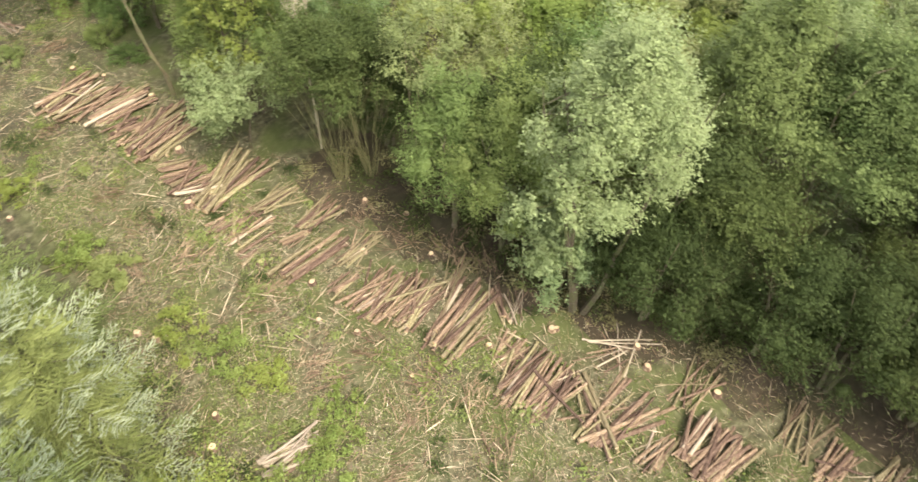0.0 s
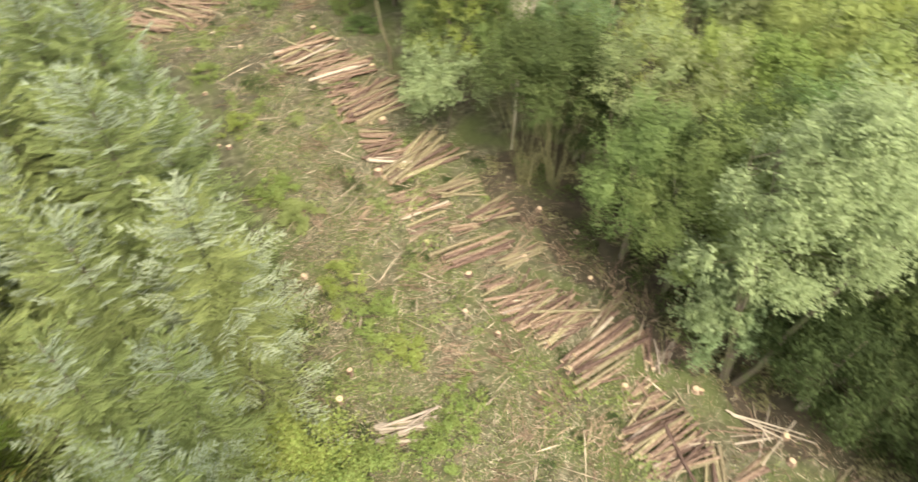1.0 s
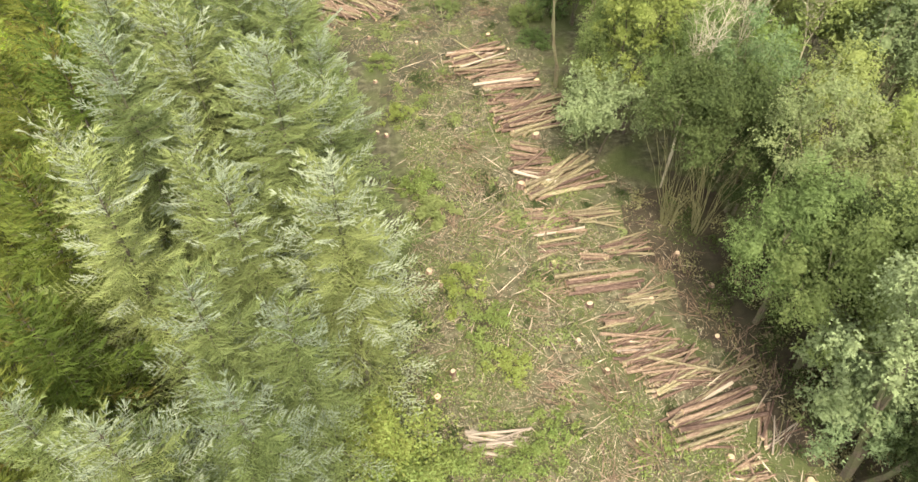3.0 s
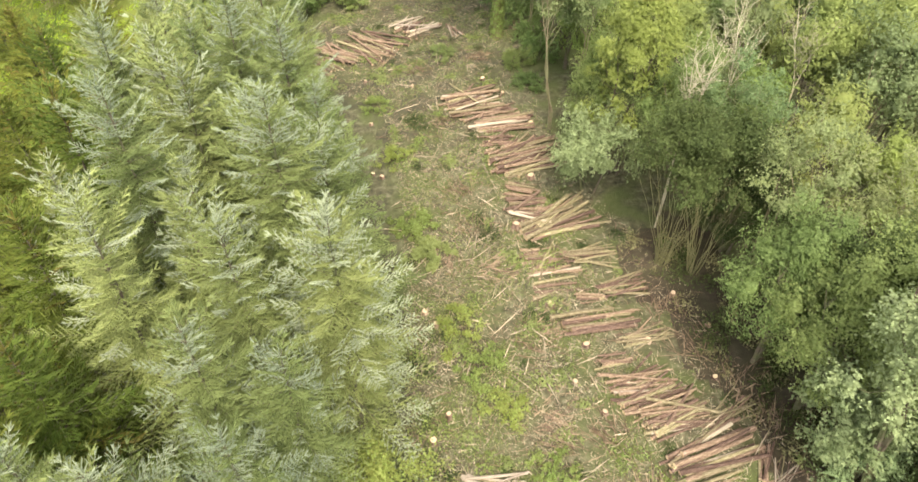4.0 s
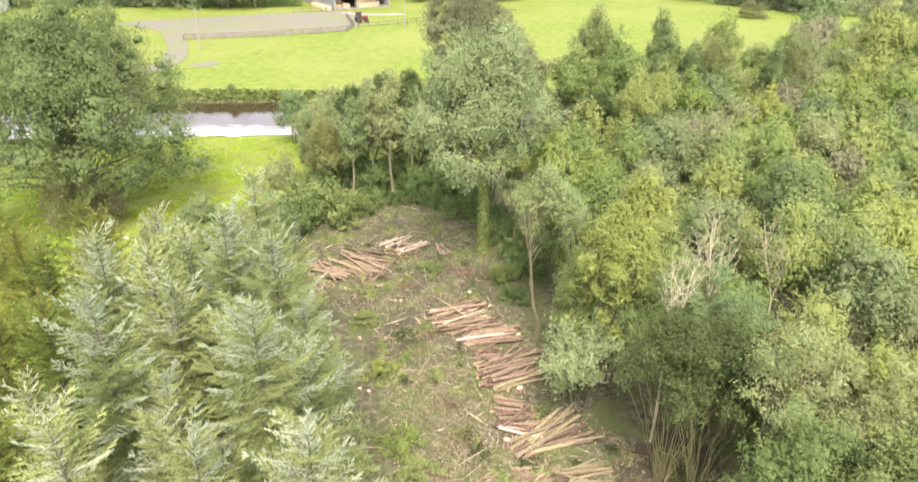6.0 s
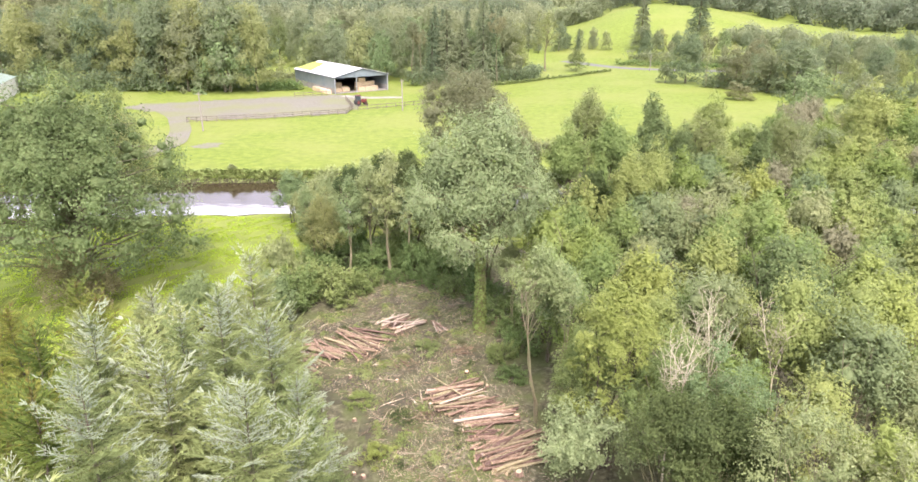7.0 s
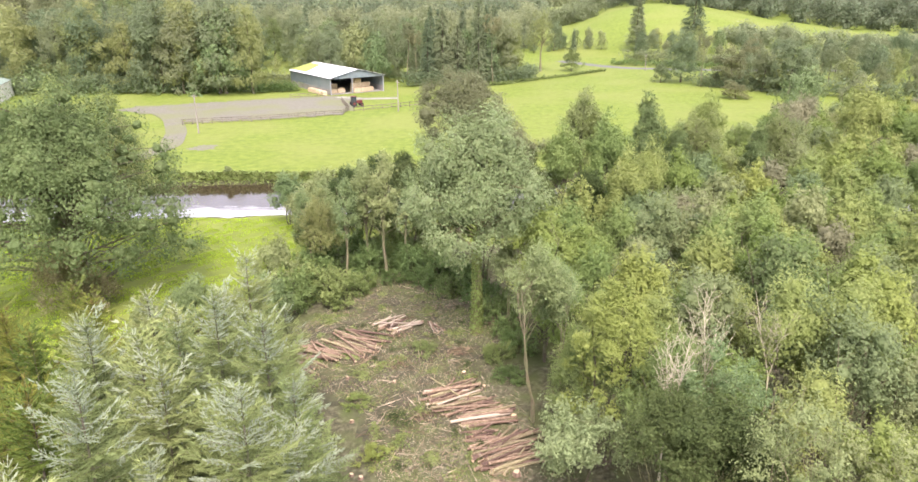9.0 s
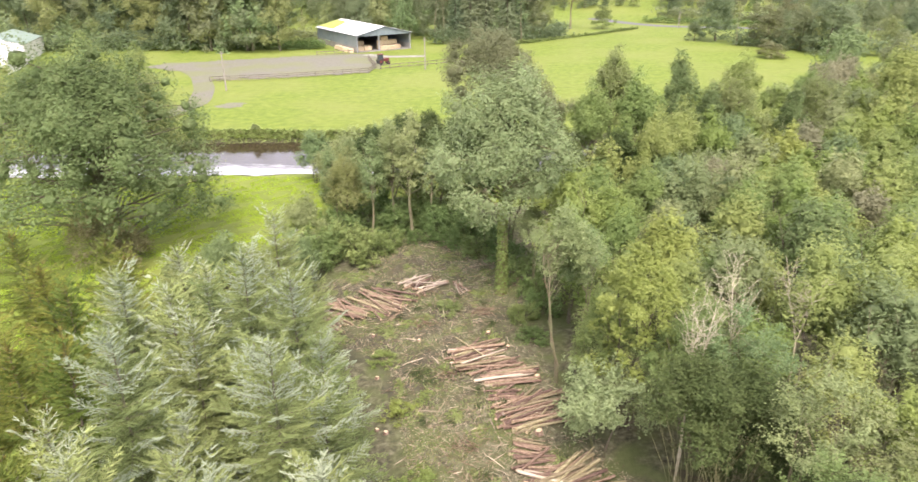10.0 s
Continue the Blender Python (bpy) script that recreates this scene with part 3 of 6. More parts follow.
def make_broadleaf(name, h, r, seed, leaf, label, base=0.3, clumps=40, per=220, size=0.09, stems=1, trunk=0.16, bark=None, group="woodland trees",
                   category="tree", clump_r=0.34, flat=0.8, top_lean=(0, 0), limbs=True, tumble=0.55, boxy=0.0, loose=0.25, aspect=0.45, fill=0.0, level=1, spray=28, rise=0.75, shell=False, even=0.6, point=0.8):
    """Broadleaved tree: leaning stems, limbs that reach into leafy clumps set round an uneven crown. base: crown's foot as a part of the height."""
    rng = np.random.default_rng(seed)
    root = tree_root(name, label, category, group)
    z0 = base * h
    ch, cz = (h - z0) / 2, (h + z0) / 2
    paths, tops = [], []
    for i in range(stems):
        az = rng.uniform(0, 6.28)
        off = np.array([math.cos(az), math.sin(az), 0]) * (0.0 if stems == 1 else 0.25)
        lean = np.array([math.cos(az), math.sin(az), 0]) * (0.04 if stems == 1 else rng.uniform(0.1, 0.38))
        hh = h * rng.uniform(0.72, 0.88)
        k = 7
        s = np.linspace(0, 1, k)[:, None]
        pts = off + lean * hh * s ** 1.3 + np.array([0, 0, 1.0]) * hh * s + np.array([top_lean[0], top_lean[1], 0]) * s ** 2
        pts[1:-1, :2] += rng.normal(0, 0.02 * h, (k - 2, 2)) * 0.5
        t = trunk / math.sqrt(stems)
        rad = t * (1 - 0.88 * s[:, 0])
        rad[0] *= 1.35
        paths.append((pts, rad))
        tops.append(pts)
    C, R, W = [], [], []
    for i in range(clumps):
        u = rng.normal(0, 1, 3)
        u /= np.linalg.norm(u)
        if u[2] < -0.8:
            u[2] *= -0.6
        g = rng.uniform(0.62, 1.0) if i > clumps * 0.2 else rng.uniform(0.15, 0.6)
        bulge = 1 + rng.normal(0, 0.07) + 0.16 * math.sin(3 * math.atan2(u[1], u[0]) + seed) + 0.1 * math.sin(5 * u[2] + seed)
        u_flat = min(2.0, max(0.05, 1 - u[2] ** 2) ** -boxy)
        wide = u_flat * np.interp(u[2], [-1, -0.2, 1], [0.8, 1.0, point])
        c = np.array([u[0] * r * wide * bulge, u[1] * r * wide * bulge, u[2] * ch * bulge]) * g * 0.86 + np.array([0, 0, cz])
        s = np.clip(c[2] / h, 0, 1) ** 2
        c[0] += top_lean[0] * s
        c[1] += top_lean[1] * s
        C.append(c)
        R.append(clump_r * r * rng.uniform(0.65, 1.25))
        W.append(u)
        if limbs:
            st = tops[i % stems]
            zj = np.clip(c[2] - rng.uniform(0.12, 0.3) * h * 0.5, z0 * 0.7, st[-1, 2])
            a = np.array([np.interp(zj, st[:, 2], st[:, j]) for j in range(3)])
            mid = (a + c) / 2 + np.array([0, 0, 0.06 * h]) + rng.normal(0, 0.03 * h, 3)
            t0 = trunk * 0.2 / math.sqrt(stems) * (1.1 - 0.6 * zj / h)
            paths.append((np.array([a, mid, c]), [t0, t0 * 0.6, t0 * 0.2]))
    V, F = tubes(paths, 5)
    part("trunk", mesh_of("tree_trunk", V, F, bark or M_BARK), root)
    pos, face = [], []
    for c, cr, u in zip(C, R, W):
        axis = u * np.array([0.7, 0.7, 0.35]) + np.array([0, 0, rise]) + rng.normal(0, 0.22, 3)
        axis /= np.linalg.norm(axis)
        if shell:
            d = rng.normal(0, 1, (per, 3))
            d /= np.linalg.norm(d, axis=1)[:, None]
            d[:, 2] = np.where(d[:, 2] < -0.3, -d[:, 2] * 0.6, d[:, 2])
            q = d * rng.uniform(0.4, 1.05, (per, 1)) ** 0.5 * np.array([1, 1, flat + 0.1]) + axis * 0.25 * rng.random((per, 1))
            pos.append(c + q * cr + rng.normal(0, 0.06 * cr, (per, 3)))
            face.append(d * even + np.array([0, 0, 0.8]))
            continue
        nt = max(4, per // spray)
        d = rng.normal(0, 1, (nt, 3))
        d /= np.linalg.norm(d, axis=1)[:, None]
        d = (d * 0.85 + axis * 0.7) * rng.uniform(0.75, 1.25, (nt, 1)) * np.array([1, 1, flat + 0.2])
        foot = -axis * 0.45
        j = rng.integers(0, nt, per)
        s = rng.uniform(0.08, 1.0, (per, 1)) ** 0.7
        q = foot + (d[j] - foot) * s + rng.normal(0, 1, (per, 3)) * (0.17 - 0.07 * s)
        pos.append(c + q * cr)
        face.append(q * even + np.array([0, 0, 0.85]))
    k = int(len(C) * per * loose)   # loose leaves between the clumps soften the crown
    j = rng.integers(0, len(C), k)
    pick = np.array(C)[j] + np.clip(rng.normal(0, 1, (k, 3)), -1.4, 1.4) * np.array(R)[j][:, None] * np.array([0.6, 0.6, 0.5])
    pos.append(pick)
    face.append((pick - np.array([0, 0, cz])) / r * 0.6 + np.array([0, 0, 0.8]))
    pos, face = np.concatenate(pos), np.concatenate(face)
    pos[:, 2] = np.where(pos[:, 2] < 0.3, rng.uniform(0.1, 0.25 * h, len(pos)), pos[:, 2])
    v, f = leaves(pos, face, size * rng.uniform(0.65, 1.35, len(pos)), rng, aspect, tumble)
    if not fill:
        part("crown", mesh_of("tree_crown", v, f, leaf), root)
        return root
    lv, lf = lumps(np.array(C)[::2], np.array(R)[::2] * fill, rng, level, flat)
    lv[:, 2] = np.maximum(lv[:, 2], 0.05)
    me = mesh_of("tree_crown", np.concatenate([lv, v]), np.concatenate([lf, f + len(lv)]), leaf)
    me.polygons.foreach_set("use_smooth", np.arange(len(me.polygons)) < len(lf))
    part("crown", me, root)
    return root


def make_lobed(name, h, r, seed, leaf, label, base=0.15, lobes=60, per=110, size=0.3, lobe_r=0.26, trunk=0.4, bark=None, group="woodland trees", category="tree",
               point=0.75, low=0.8, fill=0.8, tumble=0.35, stems=1, sprig=0.0, lean=(0, 0), limbs=0.35, aspect=0.5, tall=0.9, spread=0.16):
    """Broadleaved tree with a crown of rounded leafy lobes. sprig: share of the leaves on shoots that stand out of the lobes."""
    rng = np.random.default_rng(seed)
    root = tree_root(name, label, category, group)
    z0 = base * h
    ch, cz = (h - z0) / 2, (h + z0) / 2
    paths, tops = [], []
    for i in range(stems):
        az = rng.uniform(0, 6.28)
        way = np.array([math.cos(az), math.sin(az), 0])
        s = np.linspace(0, 1, 7)[:, None]
        hh = h * rng.uniform(0.74, 0.88)
        pts = way * (0.0 if stems == 1 else 0.25) + way * hh * s ** 1.3 * (0.03 if stems == 1 else rng.uniform(0.06, spread + 0.1)) + np.array([0, 0, 1.0]) * hh * s + np.array([*lean, 0]) * s ** 2
        pts[1:-1, :2] += rng.normal(0, 0.009 * h, (5, 2))
        rad = trunk / math.sqrt(stems) * (1 - 0.86 * s[:, 0])
        rad[0] *= 1.35
        paths.append((pts, rad))
        tops.append(pts)
    C, R, U = [], [], []
    for i in range(lobes):
        u = rng.normal(0, 1, 3)
        u /= np.linalg.norm(u)
        if u[2] < -0.6:
            u[2] *= -0.7
        g = rng.uniform(0.66, 0.98) if i > lobes * 0.22 else rng.uniform(0.2, 0.6)
        az = math.atan2(u[1], u[0])
        bulge = 1 + rng.normal(0, 0.09) + spread * math.sin(2 * az + seed) * (1 - u[2]) * 0.6 + 0.12 * math.sin(3 * az + 4 * u[2] + seed * 1.7)
        wide = np.interp(u[2], [-1, -0.25, 0.4, 1], [low, 1.0, 0.5 + 0.5 * point, point])
        R.append(lobe_r * r * rng.uniform(0.62, 1.3))
        k = 1 - 0.5 * lobe_r
        c = np.array([u[0] * r * wide * bulge * k, u[1] * r * wide * bulge * k, u[2] * ch * (1 - 0.5 * R[-1] / max(ch, 0.1)) * (0.5 + 0.5 * bulge)]) * g + np.array([0, 0, cz])
        q = np.clip(c[2] / h, 0, 1) ** 2
        C.append(c + np.array([lean[0] * q, lean[1] * q, 0]))
        U.append(u)
        if rng.random() < limbs:
            st = tops[i % stems]
            zj = np.clip(c[2] - rng.uniform(0.1, 0.28) * h * 0.6, max(0.1, z0 * 0.6), st[-1, 2])
            a = np.array([np.interp(zj, st[:, 2], st[:, j]) for j in range(3)])
            t0 = trunk * 0.26 / math.sqrt(stems) * (1.1 - 0.6 * zj / h)
            paths.append((np.array([a, (a + C[-1]) / 2 + np.array([0, 0, 0.03 * h]) + rng.normal(0, 0.02 * h, 3), C[-1]]), [t0, t0 * 0.6, t0 * 0.25]))
    V, F = tubes(paths, 5)
    part("trunk", mesh_of("tree_trunk", V, F, bark or M_BARK), root)
    pos, face = [], []
    for c, cr, u in zip(C, R, U):
        n = int(per * rng.uniform(0.8, 1.2) * (cr / (lobe_r * r)) ** 1.6) + 6
        d = rng.normal(0, 1, (n, 3))
        d /= np.linalg.norm(d, axis=1)[:, None]
        dot = d @ u
        d = np.where((dot < -0.2)[:, None], d - 2 * dot[:, None] * u, d)
        rr = rng.uniform(0.2, 1.35, n) ** 0.5 * (1 + 0.2 * np.sin(6 * d[:, 0] + 3 * c[0]) * np.sin(6 * d[:, 2] + c[1]))
        p = c + d * (cr * rr)[:, None] * np.array([1, 1, tall])
        f = d + 0.35 * u + np.array([0, 0, 0.5])
        ns = int(n * sprig)
        if ns:
            nt = max(3, ns // 9)
            w = rng.normal(0, 0.6, (nt, 3)) + u * 0.7 + np.array([0, 0, 0.75])
            w /= np.linalg.norm(w, axis=1)[:, None]
            j = rng.integers(0, nt, ns)
            ext = rng.uniform(1.15, 1.75, nt)[j]
            q = rng.uniform(0.6, 1.0, ns) * ext
            p[:ns] = c + w[j] * (q * cr)[:, None] + rng.normal(0, 0.10 * cr, (ns, 3)) * np.clip(1.5 - q / ext, 0.35, 1)[:, None]
            f[:ns] = w[j] * 0.4 + np.array([0, 0, 0.9])
        pos.append(p)
        face.append(f)
    pos, face = np.concatenate(pos), np.concatenate(face)
    pos[:, 2] = np.maximum(pos[:, 2], 0.06 + 0.1 * rng.random(len(pos)))
    v, f = leaves(pos, face, size * rng.uniform(0.6, 1.35, len(pos)), rng, aspect, tumble)
    if not fill:
        part("crown", mesh_of("tree_crown", v, f, leaf), root)
        return root
    lv, lf = lumps(C[::2], np.array(R)[::2] * fill, rng, 2, tall)
    lv[:, 2] = np.maximum(lv[:, 2], 0.04)
    me = mesh_of("tree_crown", np.concatenate([lv, v]), np.concatenate([lf, f + len(lv)]), leaf)
    me.polygons.foreach_set("use_smooth", np.arange(len(me.polygons)) < len(lf))
    part("crown", me, root)
    return root


def make_far_conifer(name, h, r, seed, leaf, label):
    """Tall conifer far off: tiers of ragged boughs."""
    rng = np.random.default_rng(seed)
    root = tree_root(name, label, "conifer tree", "far trees")
    V, F = tubes([(np.array([[0, 0, 0], [0, 0, h * 0.5], [0, 0, h]]), [0.3, 0.2, 0.03])], 6)
    part("trunk", mesh_of("conifer_trunk", V, F, M_BARK), root)
    P, D, L, T = [], [], [], []
    for z in np.arange(0.12 * h, h * 0.985, 0.022 * h):
        rel = (h - z) / h
        for i in range(9):
            az = rng.uniform(0, 6.28)
            ln = r * (rel ** 0.75 + 0.05) * rng.uniform(0.6, 1.2)
            for j in range(6):
                s = 0.2 + 0.8 * j / 6
                P.append((math.cos(az) * ln * s * 0.85, math.sin(az) * ln * s * 0.85, z - 0.3 * ln * s + rng.normal(0, 0.15)))
                D.append((math.cos(az + rng.normal(0, 0.6)), math.sin(az + rng.normal(0, 0.6)), rng.normal(-0.25, 0.25)))
                L.append(ln * 0.3 + 0.35); T.append(0.15)
    v, f = spindles(np.array(P), np.array(D), np.array(L), np.array(T))
    part("crown", mesh_of("conifer_crown", v, f, leaf), root)
    return root


def stand(proto, x, y, scale=1.0, turn=None, tall=1.0, lean=0.0, label="", rng=random):
    """Plants a copy of a tree on the ground."""
    turn = rng.uniform(0, 6.283) if turn is None else turn
    m = Matrix.LocRotScale((x, y, float(land(x, y)) - 0.05), Euler((lean, 0, turn)), (scale, scale, scale * tall))
    return tagged(copy_thing(proto, m), label)


def discard(proto):
    for o in (*proto.children_recursive, proto):
        bpy.data.objects.remove(o)


random.seed(11)
# spruces at the left-hand edge of the felled strip
sp_blue = make_spruce("spruce_tree", 15.5, 3.6, 1, [M_SPRUCE, M_SPRUCE_TIP], "tall sitka spruce with silvery blue shoots", silver=0.62)
sp_blue2 = make_spruce("spruce_tree", 14.0, 3.0, 2, [M_SPRUCE, M_SPRUCE_TIP], "sitka spruce with blue-green needles", silver=0.45)
sp_gold = make_spruce("spruce_tree", 15.0, 3.5, 3, [M_SPRUCE_GOLD, M_SPRUCE_TIP], "spruce with yellow-green drooping branches", silver=0.22)
sp_far = make_spruce("spruce_tree", 14.0, 3.4, 5, [M_SPRUCE, M_SPRUCE_TIP], "sitka spruce with grey-green needles", gap=0.6, silver=0.45, bulk=1.25)
sp_farg = make_spruce("spruce_tree", 14.0, 3.4, 6, [M_SPRUCE_GOLD, M_SPRUCE_TIP], "spruce with yellow-green needles", gap=0.6, silver=0.2, bulk=1.25)
sp_cyp = make_spruce("conifer_tree", 13.0, 3.6, 4, [M_CYPRESS, M_BROWN], "dark olive conifer with browning needles", gap=0.55, twig_gap=0.2, silver=0.12, bulk=1.35)
for proto, x, y, h, h0 in (
        (sp_blue, -11.2, 17.6, 15.5, 15.5), (sp_blue, -6.4, 17.5, 15.5, 15.5), (sp_blue2, -7.0, 13.6, 14, 14), (sp_blue, -3.9, 13.2, 14.5, 15.5), (sp_gold, -10.4, 13.2, 14.5, 15.0),
        (sp_blue2, -7.1, 10.5, 13, 14), (sp_blue2, -5.0, 10.3, 12.2, 14), (sp_blue, -5.8, 8.2, 12, 15.5), (sp_blue, -8.1, 6.8, 13, 15.5), (sp_blue2, -7.5, 7.4, 11.5, 14), (sp_gold, -10.7, 7.7, 12, 15.0),
        (sp_gold, -5.3, 18.7, 13, 15.0), (sp_gold, -9.3, 17.3, 13, 15.0), (sp_gold, -5.0, 15.4, 11.5, 15.0), (sp_blue2, -8.6, 15.3, 13, 14), (sp_gold, -5.9, 21.5, 13, 15.0), (sp_gold, -4.3, 15.2, 9.0, 15.0), (sp_gold, -4.6, 17.4, 10.0, 15.0)):
    stand(proto, x, y, h / h0)
for proto, x, y, h, h0 in (
        (sp_far, -13.1, 16.4, 13, 14), (sp_farg, -11.9, 22.7, 14.5, 14), (sp_far, -9.9, 25.3, 15, 14), (sp_far, -7.6, 24.2, 14.5, 14), (sp_far, -11.4, 34.4, 13, 14), (sp_far, -17.9, 29.4, 12, 14),
        (sp_far, -14.8, 24.6, 14, 14), (sp_farg, -12.1, 27.0, 12.5, 14), (sp_far, -15.9, 32.3, 12, 14), (sp_farg, -12.9, 41.0, 8.5, 14), (sp_far, -10.5, 21.1, 14, 14), (sp_farg, -8.4, 20.8, 13, 14),
        (sp_farg, -9.0, 29.0, 12, 14), (sp_far, -10.6, 31.0, 11.5, 14), (sp_farg, -13.4, 30.0, 12, 14), (sp_far, -14.0, 37.0, 10, 14),
        (sp_farg, -16.5, 27.3, 12, 14), (sp_far, -12.6, 33.5, 11, 14), (sp_farg, -17.0, 36.5, 9.5, 14), (sp_far, -10.5, 38.0, 8.5, 14),
        (sp_cyp, -15.2, 20.7, 13, 13), (sp_cyp, -13.5, 14.3, 13, 13), (sp_cyp, -11.9, 10.7, 12, 13), (sp_cyp, -21.6, 30, 12, 13), (sp_cyp, -16.8, 23.6, 12, 13),
        (sp_cyp, -25.6, 33.8, 12, 13), (sp_cyp, -19.3, 27.4, 12, 13), (sp_cyp, -17.5, 17, 13, 13), (sp_cyp, -22, 24, 12, 13), (sp_cyp, -12.3, 9.0, 11, 13),
        (sp_cyp, -19.5, 33.5, 11, 13), (sp_cyp, -23.0, 37.5, 10, 13), (sp_cyp, -18.5, 22.5, 12, 13), (sp_cyp, -16, 12.6, 12, 13), (sp_cyp, -14.8, 9.4, 11, 13), (sp_cyp, -13.2, 5.6, 11, 13),
        (sp_cyp, -19.2, 13, 12, 13), (sp_cyp, -20.5, 19.5, 12, 13), (sp_cyp, -24.5, 28.5, 11, 13)):
    stand(proto, x, y, h / h0)
for p in (sp_blue, sp_blue2, sp_gold, sp_far, sp_farg, sp_cyp):
    discard(p)

# trees along the right-hand edge of the strip
ed_willow = make_lobed("willow_tree", 15.5, 3.6, 21, M_LEAF_PALE, "tall willow with pale grey-green leaves", base=0.38, lobes=120, per=470, size=0.052, lobe_r=0.21, stems=3, trunk=0.28, point=0.45, fill=0.34, sprig=0.5, tumble=0.32)
ed_leafy = make_lobed("beech_tree", 14.0, 3.7, 29, M_BEECH, "tall leafy beech with a light green crown", base=0.4, lobes=110, per=430, size=0.058, lobe_r=0.24, stems=2, trunk=0.28, point=0.6, fill=0.34, sprig=0.3, tumble=0.32)
ed_green = make_lobed("ash_tree", 9.5, 3.1, 22, M_LEAF, "leafy green ash at the wood's edge", base=0.08, lobes=84, per=430, size=0.052, lobe_r=0.25, stems=3, trunk=0.2, point=0.55, fill=0.34, sprig=0.3, tumble=0.32)
# leaf colour darkened to stand for shaded crowns and gaps along the edge
ed_dark = make_lobed("holly_tree", 9.5, 3.1, 28, M_LEAF_DARK, "leafy wood-edge tree with leaves darkened to read as shade", base=0.04, lobes=80, per=340, size=0.058, lobe_r=0.25, stems=3, trunk=0.2, point=0.5, fill=0.34, sprig=0.3, tumble=0.32)
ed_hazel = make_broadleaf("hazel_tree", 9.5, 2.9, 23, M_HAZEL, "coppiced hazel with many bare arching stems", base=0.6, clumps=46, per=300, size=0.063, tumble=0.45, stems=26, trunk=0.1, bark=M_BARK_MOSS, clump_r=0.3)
ed_pale = make_broadleaf("whitebeam_tree", 4.6, 2.2, 24, M_LEAF_PALE, "low whitebeam with silvery leaves", base=0.4, clumps=30, per=330, size=0.07, stems=2, trunk=0.1, clump_r=0.32, flat=0.5)
ed_gold = make_lobed("maple_tree", 12.8, 2.5, 25, M_CANOPY_GOLD, "tall field maple with upright yellow-green sprays", base=0.12, lobes=84, per=380, size=0.055, lobe_r=0.19, stems=4, trunk=0.2, point=0.4, fill=0.3, sprig=0.8, tumble=0.32)
ed_slim = make_broadleaf("birch_tree", 12.5, 2.2, 26, M_LEAF_GREY, "slim birch with a long bare trunk", base=0.5, clumps=38, per=380, size=0.062, stems=2, trunk=0.15, bark=M_BARK_PALE, clump_r=0.36)
ed_alder = make_broadleaf("alder_tree", 11.0, 2.9, 27, M_LEAF_GREY, "thin grey-leaved sallow with bare pale stems", base=0.55, clumps=26, per=260, size=0.06, stems=6, trunk=0.17, bark=M_BARK_PALE, clump_r=0.22)
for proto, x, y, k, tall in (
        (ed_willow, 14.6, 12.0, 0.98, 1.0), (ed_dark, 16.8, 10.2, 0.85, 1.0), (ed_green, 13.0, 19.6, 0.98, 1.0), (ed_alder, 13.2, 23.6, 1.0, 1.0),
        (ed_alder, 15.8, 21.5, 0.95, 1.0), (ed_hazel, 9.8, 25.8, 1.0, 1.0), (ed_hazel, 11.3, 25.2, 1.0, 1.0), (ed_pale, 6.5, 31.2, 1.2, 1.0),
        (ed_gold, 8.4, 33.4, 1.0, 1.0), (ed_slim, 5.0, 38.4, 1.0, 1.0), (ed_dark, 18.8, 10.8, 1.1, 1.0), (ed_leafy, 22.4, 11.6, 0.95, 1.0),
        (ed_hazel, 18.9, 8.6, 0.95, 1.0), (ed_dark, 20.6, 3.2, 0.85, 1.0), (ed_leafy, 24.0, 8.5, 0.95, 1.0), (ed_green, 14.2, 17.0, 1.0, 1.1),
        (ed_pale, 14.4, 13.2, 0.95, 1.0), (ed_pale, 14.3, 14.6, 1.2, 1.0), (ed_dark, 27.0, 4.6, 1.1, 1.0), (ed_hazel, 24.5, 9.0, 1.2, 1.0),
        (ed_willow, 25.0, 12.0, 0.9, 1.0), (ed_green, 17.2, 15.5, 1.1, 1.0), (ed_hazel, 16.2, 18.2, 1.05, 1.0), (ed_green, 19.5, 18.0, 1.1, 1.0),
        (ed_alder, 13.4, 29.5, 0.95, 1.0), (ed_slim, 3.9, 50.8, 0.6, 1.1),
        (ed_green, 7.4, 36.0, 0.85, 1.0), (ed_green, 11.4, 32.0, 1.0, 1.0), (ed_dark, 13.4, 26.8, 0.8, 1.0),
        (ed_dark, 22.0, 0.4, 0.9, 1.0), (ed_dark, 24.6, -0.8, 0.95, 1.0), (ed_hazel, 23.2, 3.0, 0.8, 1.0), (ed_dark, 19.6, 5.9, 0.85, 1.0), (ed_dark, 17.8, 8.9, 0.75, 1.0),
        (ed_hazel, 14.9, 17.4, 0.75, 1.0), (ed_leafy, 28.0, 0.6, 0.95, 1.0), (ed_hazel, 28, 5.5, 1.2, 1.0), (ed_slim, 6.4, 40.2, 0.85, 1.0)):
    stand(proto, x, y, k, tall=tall)

